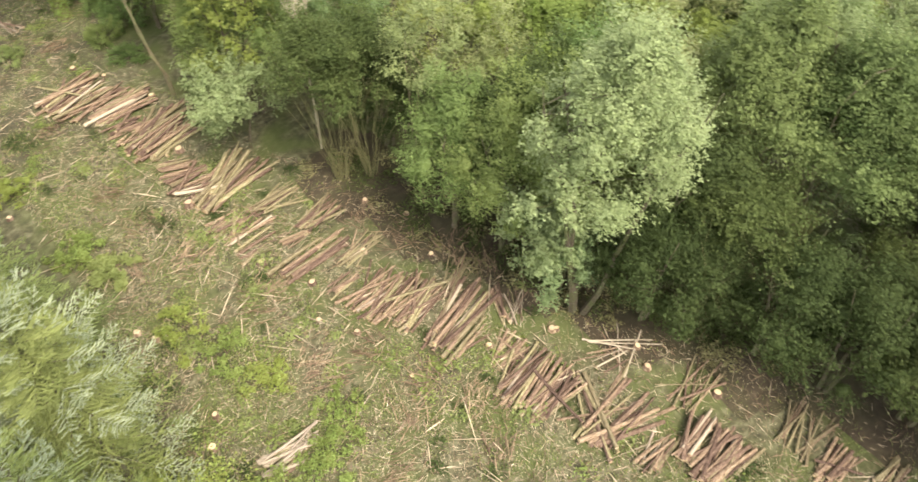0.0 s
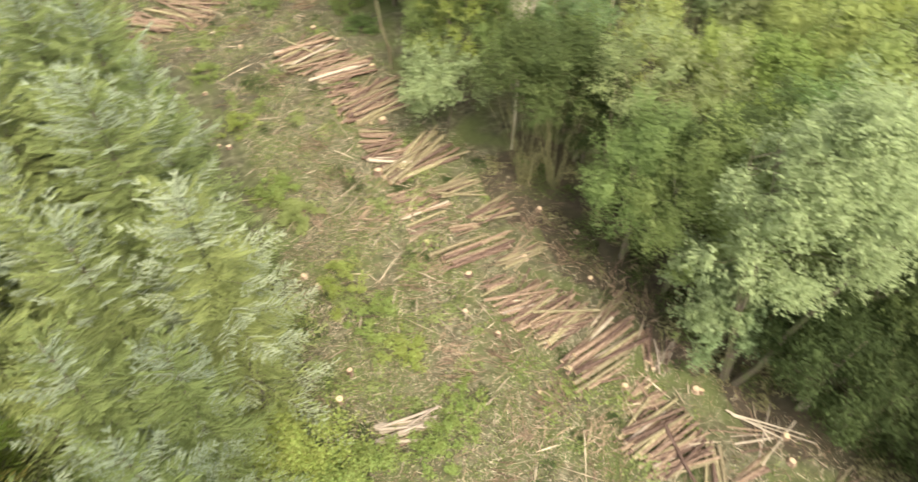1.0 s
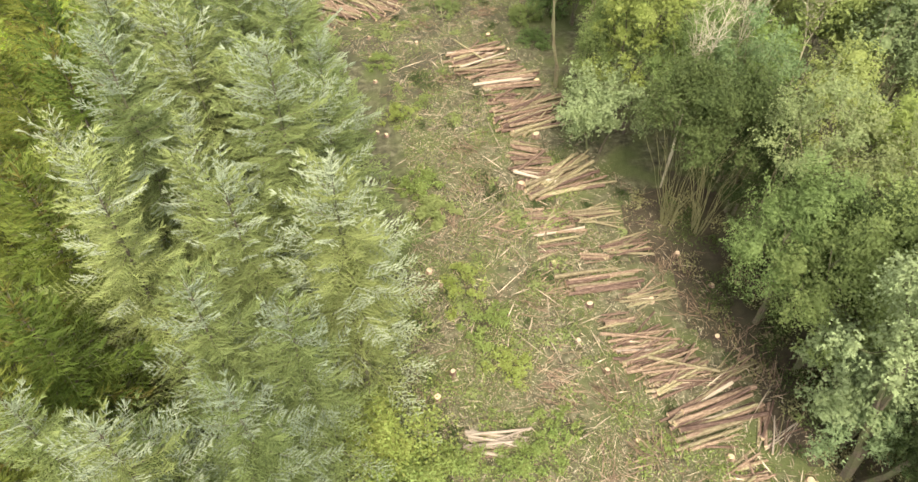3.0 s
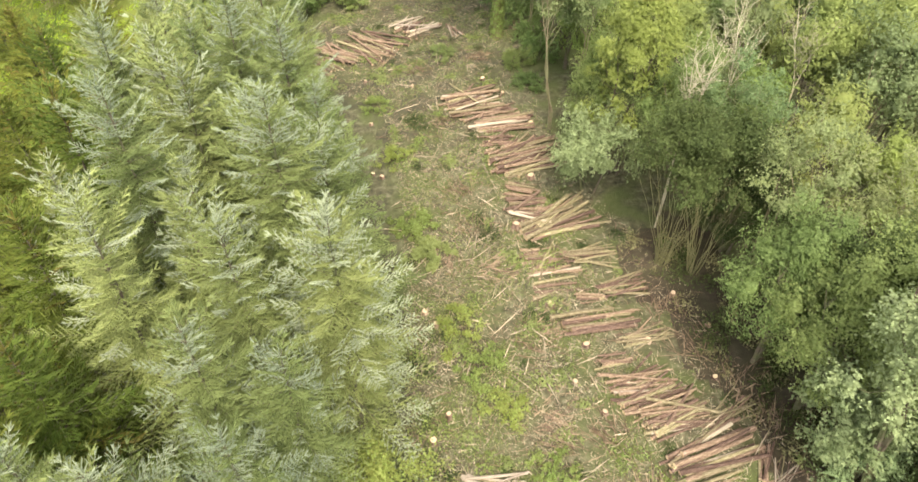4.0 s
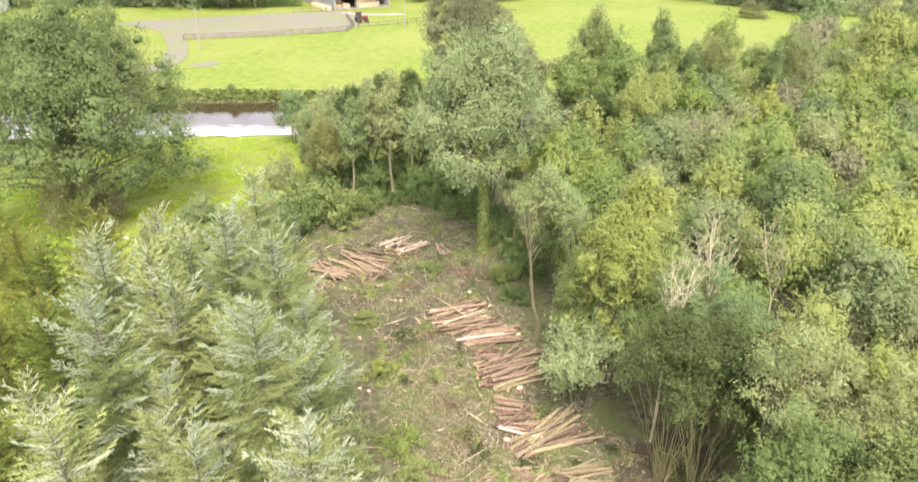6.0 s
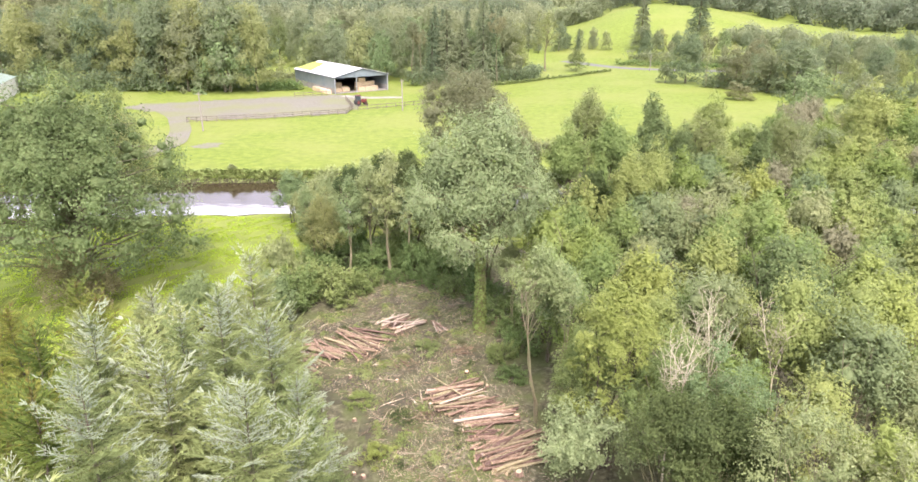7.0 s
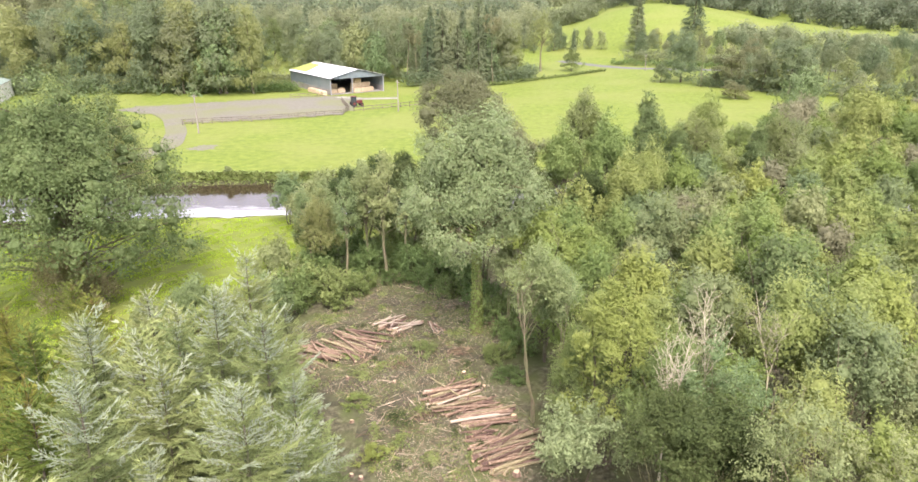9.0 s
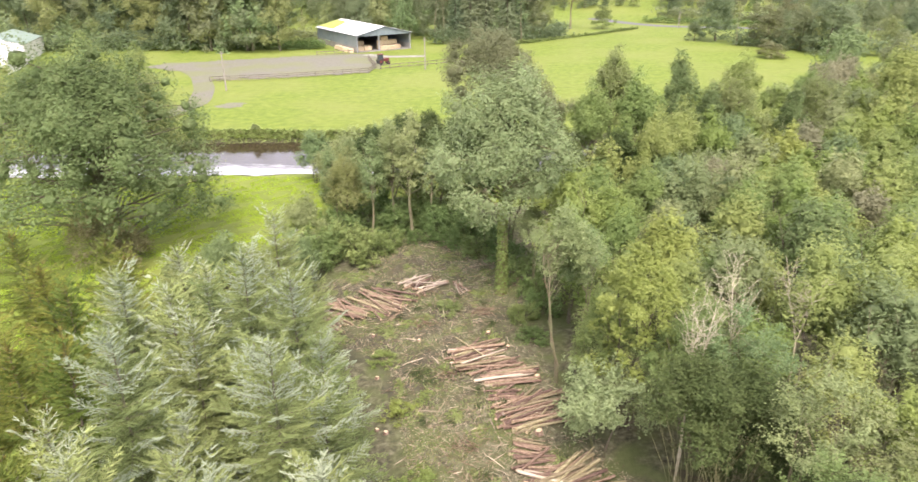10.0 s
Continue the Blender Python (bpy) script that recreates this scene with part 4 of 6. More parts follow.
# the young wood behind them, and beyond
wn = [make_lobed("woodland_tree", 10.0, 2.65, 171, M_CANOPY, "young broadleaved tree in a dense wood", base=0.2, lobes=46, per=260, size=0.068, lobe_r=0.3, stems=2, trunk=0.15, point=0.64, fill=0.45, sprig=0.32, tumble=0.32),
      make_lobed("woodland_tree", 10.0, 2.45, 172, M_CANOPY_GREY, "grey-green sallow in a dense wood", base=0.2, lobes=46, per=260, size=0.068, lobe_r=0.3, stems=3, trunk=0.15, point=0.64, fill=0.45, sprig=0.32, tumble=0.32, bark=M_BARK_PALE),
      make_lobed("woodland_tree", 10.0, 2.45, 173, M_CANOPY_GOLD, "young tree with fresh yellow-green leaves", base=0.2, lobes=46, per=260, size=0.068, lobe_r=0.3, stems=2, trunk=0.15, point=0.64, fill=0.45, sprig=0.32, tumble=0.32),
      make_lobed("woodland_tree", 10.0, 2.75, 174, M_OAK, "dark green young tree in a dense wood", base=0.2, lobes=46, per=260, size=0.068, lobe_r=0.3, stems=2, trunk=0.15, point=0.64, fill=0.45, sprig=0.32, tumble=0.32)]
wd = [make_lobed("woodland_tree", 10.0, 2.65, 31, M_CANOPY, "young broadleaved tree in a dense wood", base=0.2, lobes=46, per=175, size=0.088, lobe_r=0.3, stems=2, trunk=0.15, point=0.64, fill=0.45, sprig=0.32, tumble=0.32),
      make_lobed("woodland_tree", 10.0, 2.45, 32, M_CANOPY_GREY, "grey-green sallow in a dense wood", base=0.2, lobes=46, per=175, size=0.088, lobe_r=0.3, stems=3, trunk=0.15, point=0.64, fill=0.45, sprig=0.32, tumble=0.32, bark=M_BARK_PALE),
      make_lobed("woodland_tree", 10.0, 2.45, 33, M_CANOPY_GOLD, "young tree with fresh yellow-green leaves", base=0.2, lobes=46, per=175, size=0.088, lobe_r=0.3, stems=2, trunk=0.15, point=0.64, fill=0.45, sprig=0.32, tumble=0.32),
      make_lobed("woodland_tree", 10.0, 2.75, 34, M_OAK, "dark green young tree in a dense wood", base=0.2, lobes=46, per=175, size=0.088, lobe_r=0.3, stems=2, trunk=0.15, point=0.64, fill=0.45, sprig=0.32, tumble=0.32)]
wf = [make_lobed("woodland_tree", 9, 3.0, 41 + i, lf, "broadleaved tree in the far part of the wood", base=0.1, lobes=46, per=130, size=0.125, lobe_r=0.28, stems=2, trunk=0.15, limbs=0.0, point=0.5, fill=0.45, sprig=0.35, tumble=0.32)
      for i, lf in enumerate((M_CANOPY, M_CANOPY_GREY, M_CANOPY_GOLD, M_LEAF_FAR_FADED))]
# more of the shade-dark trees, massed to deepen the right-hand edge
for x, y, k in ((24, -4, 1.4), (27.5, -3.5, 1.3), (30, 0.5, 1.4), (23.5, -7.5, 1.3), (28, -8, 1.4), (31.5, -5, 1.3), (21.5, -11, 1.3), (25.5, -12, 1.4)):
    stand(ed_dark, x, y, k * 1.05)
rng = random.Random(5)
taken = [(14.6, 12), (13, 19.6), (13.2, 23.6), (15.8, 21.5), (9.3, 26.4), (11.2, 27.6), (8.9, 35.5), (18.6, 10), (21, 8), (25, 4), (25, 12), (17.2, 15.5), (19.5, 18), (13.4, 29.5), (7.4, 36), (8.6, 31.6), (10.2, 31.2), (9.6, 33.8), (24.6, -0.8), (27.5, 1), (28, 5.5)]
tries = 0
while tries < 6000:
    tries += 1
    x, y = rng.uniform(4, 130), rng.uniform(-12, 137)
    d = math.hypot(x, y)
    ang = math.degrees(math.atan2(x, max(y, 0.01)))
    if not inside(x, y, WOOD) or ang > 44 and d > 42 or d > 60 and ang > 39:
        continue
    gap = 2.6 if d < 45 else (3.3 if d < 75 else 4.2)
    if any(math.hypot(x - a, y - b) < gap for a, b in taken):
        continue
    taken.append((x, y))
    if d < 62:
        p = rng.choices(wn if d < 43 else wd, (6, 4, 4, 0.3))[0]
        stand(p, x, y, rng.uniform(0.85, 1.15), tall=rng.uniform(0.85, 1.1), lean=rng.uniform(-0.05, 0.05), rng=rng)
    else:
        p = rng.choices(wf, (6, 3, 3, 4 if d > 82 and ang > 24 else 0.4))[0]
        stand(p, x, y, rng.uniform(0.8, 1.1), tall=rng.uniform(0.85, 1.15), rng=rng)

# trees beyond the strip
big = make_lobed("oak_tree", 18.7, 5.9, 51, M_GREY_TREE, "tall mature tree with a grey-green crown and ivy on its trunk", base=0.3, lobes=220, per=330, size=0.085, lobe_r=0.17, trunk=0.42, bark=M_BARK_MOSS, point=0.72, low=0.85, fill=0.34, sprig=0.35, tumble=0.32)
_iv = np.random.default_rng(58)
_az, _z = _iv.uniform(0, 6.28, 2600), _iv.uniform(0.1, 9.0, 2600)
_rr = 0.44 - 0.028 * _z + _iv.uniform(0, 0.16, 2600)
_v, _f = leaves(np.column_stack([_rr * np.cos(_az), _rr * np.sin(_az), _z]), np.column_stack([np.cos(_az), np.sin(_az), np.full(2600, 0.3)]), _iv.uniform(0.06, 0.12, 2600), _iv, 0.6, 0.3)
part("ivy", mesh_of("ivy", _v, _f, M_WEED), big, "green ivy climbing the trunk")
stand(big, 1.5, 50.8, 1.0, turn=0.6)
dome = make_lobed("oak_tree", 18.7, 5.6, 57, M_LEAF_FAR_BROWN, "round-topped oak with an olive-brown crown", base=0.5, lobes=120, per=210, size=0.105, lobe_r=0.2, trunk=0.45, point=0.85, low=0.7, fill=0.4, sprig=0.04, tumble=0.32)
stand(dome, 0.2, 76.0, 1.0, turn=0.3)
stand(dome, 4.9, 74.5, 0.74, turn=2.3)
oak = make_lobed("oak_tree", 20.2, 11.4, 52, M_OAK, "broad spreading oak standing in pasture", base=-0.12, lobes=330, per=330, size=0.11, lobe_r=0.135, trunk=0.55, point=0.6, low=1.0, fill=0.34, sprig=0.25, tumble=0.32, limbs=0.5)
stand(oak, -34.8, 58.5, 1.0, turn=1.1)
mid = [make_lobed("sycamore_tree", 13, 3.9, 53, M_CANOPY, "rounded green sycamore beside a field", base=0.08, lobes=110, per=230, size=0.105, lobe_r=0.22, trunk=0.3, point=0.4, fill=0.34, sprig=0.3, tumble=0.32),
       make_lobed("alder_tree", 11, 1.6, 54, M_LEAF_GREY, "slim alder with a pale straight trunk", base=0.3, lobes=46, per=130, size=0.085, lobe_r=0.34, trunk=0.16, point=0.45, fill=0.34, sprig=0.4, tumble=0.32, bark=M_BARK_PALE, limbs=0.6),
       make_lobed("sallow_tree", 7, 2.6, 55, M_LEAF_GREY, "bushy sallow by the river", base=0.04, lobes=46, per=230, size=0.1, lobe_r=0.27, trunk=0.15, stems=4, point=0.6, fill=0.34, sprig=0.4, tumble=0.32),
       make_lobed("alder_tree", 12, 2.9, 56, M_HAZEL, "dark alder on the river bank", base=0.12, lobes=56, per=230, size=0.1, lobe_r=0.26, trunk=0.22, stems=2, point=0.5, fill=0.34, sprig=0.3, tumble=0.32),
       make_lobed("lime_tree", 15, 3.3, 58, M_OAK, "tall dark green lime with a pointed crown", base=0.06, lobes=110, per=230, size=0.105, lobe_r=0.22, trunk=0.3, point=0.22, fill=0.34, sprig=0.25, tumble=0.32),
       make_lobed("ash_tree", 15.5, 4.0, 59, M_LEAF_FAR_GOLD, "tall feathery ash with a thin olive crown", base=0.12, lobes=80, per=230, size=0.1, lobe_r=0.22, trunk=0.3, point=0.5, fill=0.34, sprig=0.5, tumble=0.32)]
for i, x, y, k, tall in ((4, 22.6, 80.9, 1.0, 1.05), (5, 15.1, 82.6, 1.05, 1.0), (0, 11.3, 73.1, 1.0, 1.03), (0, 16.5, 74.2, 1.0, 1.1), (0, 16.8, 65.9, 0.8, 1.15), (0, 20.0, 70.0, 0.85, 1.1), (5, 30.8, 86.7, 1.1, 0.86), (4, 38.5, 86.8, 0.75, 1.2),
                   (0, 27, 92, 1.0, 1.05), (0, 37, 102, 1.1, 1.05), (5, 45, 95, 1.0, 0.9), (0, 56.1, 94.6, 1.35, 1.0), (3, 8.5, 66, 0.8, 1.0), (4, 26.5, 82.0, 0.8, 1.0),
                   (3, 13.5, 69, 0.85, 1.0), (1, -10.4, 61.2, 0.95, 1.05), (1, -6.9, 61.6, 1.1, 1.1), (5, -13.0, 62.0, 0.62, 0.95), (1, -8.9, 63.5, 1.05, 1.05), (1, -5.0, 64.2, 1.0, 1.0),
                   (1, -14.5, 63, 0.85, 1.0), (3, -5, 67, 0.95, 1.0), (3, -9.5, 67.5, 0.9, 1.0), (1, -13.2, 66.5, 0.85, 1.0), (3, -2, 69, 1.0, 1.0), (2, -16.5, 58.5, 0.85, 1.0),
                   (2, -20.4, 80.0, 0.95, 1.0), (2, -15.9, 78.4, 1.05, 1.0), (2, -15, 70, 1.0, 1.0), (2, -15.5, 52, 0.7, 1.0), (2, -17.5, 47.5, 0.8, 1.0), (2, -19.5, 42, 0.85, 1.0),
                   (3, -11, 70, 0.6, 0.9), (3, -7.5, 70.5, 0.6, 1.0), (3, -3.6, 71, 0.65, 0.9), (3, -0.6, 66, 0.6, 1.0), (3, -15.5, 67, 0.55, 0.9), (3, -3, 65.5, 0.5, 0.9), (3, -9, 76, 0.85, 1.0), (3, 2.5, 62, 0.9, 1.0), (0, -45.2, 77.9, 1.2, 1.12), (5, -41.9, 84.0, 0.98, 1.03), (0, -52, 74, 1.05, 1.1), (0, -60, 90, 1.1, 1.0), (0, -76, 132, 0.95, 1.0), (0, -66, 131, 0.85, 0.95), (2, -36, 105.5, 0.3, 0.7),
                   (2, -14, 103.5, 0.7, 0.8), (3, -3, 74, 0.8, 1.0), (2, -12, 80.0, 1.0, 1.1), (3, -6.5, 80, 0.8, 1.0), (2, -17.5, 75.5, 0.9, 1.0), (3, 5, 78, 0.85, 1.0), (3, 8, 80, 0.9, 1.0), (3, -12.5, 74, 0.75, 1.0), (2, -21.5, 51, 0.75, 1.0), (2, -23, 46, 0.75, 1.0)):
    stand(mid[i], x, y, k, tall=tall)

# woods and hedgerow trees in the distance
far_b = [make_lobed("parkland_tree", 22, 7.5, 61 + i, lf, "large broadleaved tree in a distant wood", base=-0.25, lobes=90, per=80, size=0.29, lobe_r=0.21, trunk=0.3, limbs=0.0, point=pt, low=0.95, fill=0, tumble=0.32, sprig=sg, group="far trees")
         for i, (lf, pt, sg) in enumerate(((M_LEAF_HAZED, 0.75, 0.1), (M_LEAF_HAZED, 0.5, 0.25), (M_LEAF_FAR_GOLD, 0.7, 0.15), (M_LEAF_GREY, 0.6, 0.2), (M_LEAF_FAR_BROWN, 0.8, 0.1)))]
far_c = make_far_conifer("fir_tree", 27, 4.2, 66, M_PINE_FAR, "tall dark fir in a distant wood")
rng = random.Random(8)


def far_wood(poly, gap, low, high, conifers=0.1, tries=1500):
    """Fills a polygon with large trees."""
    spots = []
    for _ in range(tries):
        x, y = rng.uniform(min(p[0] for p in poly), max(p[0] for p in poly)), rng.uniform(min(p[1] for p in poly), max(p[1] for p in poly))
        if not inside(x, y, poly) or any(math.hypot(x - a, y - b) < gap for a, b in spots):
            continue
        spots.append((x, y))
        h = rng.uniform(low, high)
        if rng.random() < conifers:
            stand(far_c, x, y, h * 1.1 / 27, rng=rng)
        else:
            stand(rng.choices(far_b, (5, 4, 2, 3, 1))[0], x, y, h / 22 * rng.uniform(0.9, 1.15), tall=rng.uniform(0.9, 1.1), rng=rng)


def wood_stuff(name, poly, gap, low, high, seed, leaf, label, per=240, size=1.4):
    """A far wood in one piece: overlapping leafy crowns of uneven height."""
    rg = np.random.default_rng(seed)
    P, N, spots = [], [], []
    for _ in range(3000):
        x, y = rg.uniform(min(p[0] for p in poly), max(p[0] for p in poly)), rg.uniform(min(p[1] for p in poly), max(p[1] for p in poly))
        if not inside(x, y, poly) or any(math.hypot(x - a, y - b) < gap for a, b in spots):
            continue
        spots.append((x, y))
        h = rg.uniform(low, high)
        for _k in range(9):
            d = rg.normal(0, 1, 3)
            d /= np.linalg.norm(d)
            c = d * np.array([gap * 0.42, gap * 0.42, h * 0.34]) + np.array([x, y, float(land(x, y)) + h * 0.44])
            ball = gap * rg.uniform(0.28, 0.42)
            e = rg.normal(0, 1, (int(per * 0.7), 3))
            e /= np.linalg.norm(e, axis=1)[:, None]
            P.append(c + e * ball * rg.uniform(0.4, 1.05, (len(e), 1)))
            N.append(e + np.array([0, 0, 0.5]))
    P, N = np.concatenate(P), np.concatenate(N)
    v, f = leaves(P, N, size * 0.75 * rg.uniform(0.6, 1.3, len(P)), rg, tumble=0.35)
    tagged(new(name, mesh_of(name, v, f, leaf)), label, "woodland", kind="stuff")


far_wood([(-175, 222), (-120, 213), (-96, 207), (-92, 225), (-120, 245), (-175, 250)], 9.0, 20, 26, 0.04)
far_wood([(-92, 205), (-64, 202), (-64, 216), (-92, 222)], 7.0, 23, 28, 0.0)
far_wood([(-48, 228), (-20, 226), (-18, 256), (-60, 256)], 8.0, 15, 21, 0.08)
far_wood([(-18, 228), (14, 228), (16, 256), (-18, 256)], 7.5, 17, 22, 0.5)
far_wood([(-230, 275), (-30, 275), (-20, 320), (-260, 320)], 13, 18, 24, 0.06)
far_wood([(-215, 300), (-118, 270), (-128, 300), (-220, 330)], 10, 28, 34, 0.15)
far_wood([(74, 300), (100, 280), (122, 290), (116, 322), (84, 326)], 10, 8, 12, 0.1)
far_wood([(78, 216), (94, 197), (132, 168), (190, 190), (236, 270), (170, 296), (120, 286), (98, 250)], 9, 8, 13, 0.04)
far_wood([(104, 150), (150, 135), (190, 180), (138, 166)], 10, 9, 13, 0.03)
far_wood([(29, 330), (48, 326), (48, 342), (31, 346)], 7.5, 12, 16, 0.15)
far_wood([(49, 326), (66, 323), (64, 336), (49, 340)], 6.5, 7, 10, 0.1)
wood_stuff("far_wood", [(-420, 350), (40, 350), (40, 420), (-480, 430)], 15, 14, 21, 91, M_LEAF_HAZED, "distant mixed wood across the valley", 260, 0.8)
wood_stuff("far_wood", [(-600, 520), (60, 520), (70, 600), (-700, 620)], 22, 14, 20, 92, M_LEAF_HILL, "distant mixed wood on rising ground", 220, 1.3)
wood_stuff("far_wood", [(-1100, 900), (220, 900), (260, 1050), (-1300, 1050)], 42, 14, 20, 93, M_LEAF_HAZED, "hazy tree line on the skyline", 200, 2.4)
wood_stuff("far_wood", [(-2000, 1750), (600, 1750), (800, 2050), (-2300, 2100)], 60, 12, 20, 97, M_LEAF_HAZED, "hazy wooded ridge on the skyline", 150, 3.6)
wood_stuff("far_wood", [(120, 322), (300, 245), (330, 270), (142, 346)], 12, 4, 6, 94, M_LEAF_HAZED, "hedgerow trees below the hill", 260, 0.7)
wood_stuff("hill_wood", [(92, 468), (118, 432), (160, 412), (220, 392), (300, 350), (420, 330), (560, 420), (400, 620), (150, 620), (90, 520)], 13, 15, 23, 95, M_LEAF_HILL, "dark wood along the hilltop", 190, 0.95)
wood_stuff("far_wood", [(52, 440), (78, 430), (92, 462), (70, 500)], 12, 9, 14, 96, M_LEAF_HAZED, "strip of trees beside the hill field", 240, 0.8)
for i, x, y, h, w in ((2, 18.2, 236.2, 19, 0.8), (5, 6.9, 223, 29, 1.0), (5, -4.4, 223.4, 23, 1.5), (5, -9.1, 223.5, 20, 1.2), (5, 0.3, 223.2, 18.5, 1.6), (5, 9.5, 227, 24, 1.0), (0, 12, 238, 18, 0.9), (2, 42.5, 260.9, 8.6, 1.5), (5, 79.4, 316, 25, 1.5),
                      (5, 104.9, 318, 29, 1.6), (0, 83.3, 305, 11, 1.2), (0, 71.5, 224, 16.5, 1.3), (4, 81.6, 209, 12.6, 1.5), (4, 74.4, 186.2, 4.3, 3.0), (0, 92.1, 194, 15.6, 1.5), (1, 87.5, 200.5, 13.2, 1.2), (1, 114, 193.5, 15, 1.2), (3, 66.7, 134.4, 14.8, 1.1),
                      (1, 78, 136, 13.0, 1.0), (0, -68.5, 203, 28, 1.0), (2, -59.0, 203, 25.5, 0.85), (1, -79.4, 204, 25, 1.0), (2, -111.7, 212, 24, 1.0), (2, -130, 211, 26, 1.0), (1, 65, 224, 6.5, 1.5)):
    p = far_c if i == 5 else far_b[i]
    k = h / (27 if i == 5 else 22)
    stand(p, x, y, k * w, tall=1 / w, rng=rng)
lone = make_lobed("ash_tree", 22, 6.6, 68, M_LEAF_FAR_GOLD, "thin-crowned lone ash in a field", base=0.2, lobes=70, per=60, size=0.24, lobe_r=0.2, trunk=0.4, limbs=0.8, point=0.6, fill=0.0, sprig=0.4, tumble=0.32, group="far trees", bark=M_BARK_PALE)
stand(lone, 31.0, 261.3, 1.0)
discard(lone)
pine = make_lobed("pine_tree", 20, 2.6, 67, M_LEAF_FAR_BROWN, "tall pine with a long bare pale trunk", base=0.62, lobes=26, per=70, size=0.2, lobe_r=0.34, trunk=0.2, bark=M_BARK_PALE, fill=0, group="far trees")
for x, y, k in ((-15.2, 219.5, 1.0), (-12.6, 219.0, 0.86), (11.2, 220.0, 1.1), (74.2, 213.0, 0.8)):
    stand(pine, x, y, k, rng=rng)
discard(pine)
for p in (ed_willow, ed_leafy, ed_dark, ed_green, ed_hazel, ed_pale, ed_gold, ed_slim, ed_alder, *wn, *wd, *wf, big, dome, oak, *mid, *far_b, far_c):
    discard(p)


def make_dead_tree(x, y, h, seed, turn, n=16):
    """Leafless tree of pale forked stems and fine branches."""
    rg = np.random.default_rng(seed)
    root = tree_root("dead_tree", "leafless dead tree with pale forked branches", "tree", "dead trees", pose(x, y, float(land(x, y)) - 0.05, 0, 0, turn))
    paths = []
    for side in (-1, 1):
        st = arc((0, 0, 0), (0.03, 0.02, 1), h * 0.55, 0, 4, rg, 0.03)
        way = (0.2 * side + 0.05, 0.1 * side, 1)
        st = np.concatenate([st, arc(st[-1], way, h * (0.46 if side > 0 else 0.36), 0, 5, rg)[1:]])
        paths.append((st, np.linspace(0.06, 0.01, 8)))
        for i in range(n):
            f = rg.uniform(0.5, 0.98)
            p = np.array([np.interp(f, np.linspace(0, 1, 8), st[:, j]) for j in range(3)])
            az = rg.uniform(0, 6.28)
            ln = h * 0.24 * (1.1 - f) + 0.5
            lb = arc(p, (math.cos(az) * 0.5, math.sin(az) * 0.5, 1.0), ln, 0.05, 5, rg, 0.12)
            paths.append((lb, np.linspace(0.018, 0.006, 5)))
            for j in range(5):
                q = lb[rg.integers(1, 5)]
                az2 = rg.uniform(0, 6.28)
                paths.append((arc(q, (math.cos(az2), math.sin(az2), rg.uniform(0.3, 1.4)), ln * rg.uniform(0.25, 0.55), 0, 4, rg, 0.15), np.linspace(0.011, 0.005, 4)))
    V, F = tubes(paths, 4)
    part("trunk", mesh_of("dead_trunk", V, F, M_DEAD), root)
    return root


laurel = make_broadleaf("laurel_bush", 3.9, 3.6, 81, M_LEAF, "broad glossy laurel bush beside the clearing", base=-0.1, clumps=70, per=75, size=0.12, stems=5, trunk=0.15, clump_r=0.2, group="bushes", category="bush")
for x, y, k, tall in ((-11.9, 57.0, 1.0, 0.95), (-14.8, 55.4, 0.85, 1.2), (-9.2, 59.4, 0.6, 1.0), (-5.0, 65.0, 0.7, 1.0), (-1.5, 63.2, 0.65, 1.1), (2.2, 55.8, 0.6, 1.3), (2.9, 46.2, 0.42, 0.9), (3.7, 43.5, 0.4, 0.8),
                      (-13.5, 60.5, 0.9, 1.1), (4.6, 47.5, 0.5, 1.1), (-17.5, 51.5, 0.7, 1.1), (-7.2, 65.5, 0.75, 1.1), (-3.2, 60.6, 0.5, 1.1), (-9.6, 62.6, 0.55, 1.3), (-0.8, 58.2, 0.5, 1.1), (3.4, 52.4, 0.6, 1.2), (4.2, 50.0, 0.5, 1.0), (-6.4, 61.0, 0.4, 1.0), (-8.2, 64.0, 0.8, 1.25), (-4.6, 63.4, 0.75, 1.2), (-11.2, 65.0, 0.8, 1.3), (-1.8, 62.4, 0.7, 1.2), (-6.2, 67.0, 0.85, 1.3), (-13.8, 64.4, 0.7, 1.2), (1.0, 60.0, 0.6, 1.3), (-2.6, 66.4, 0.8, 1.3)):
    stand(laurel, x, y, k, tall=tall)
discard(laurel)
make_dead_tree(10.0, 28.6, 12.2, 71, 10, 13)
make_dead_tree(13.0, 31.5, 11.5, 72, 70, 10)
make_dead_tree(17.5, 33.5, 11.0, 73, 130, 10)


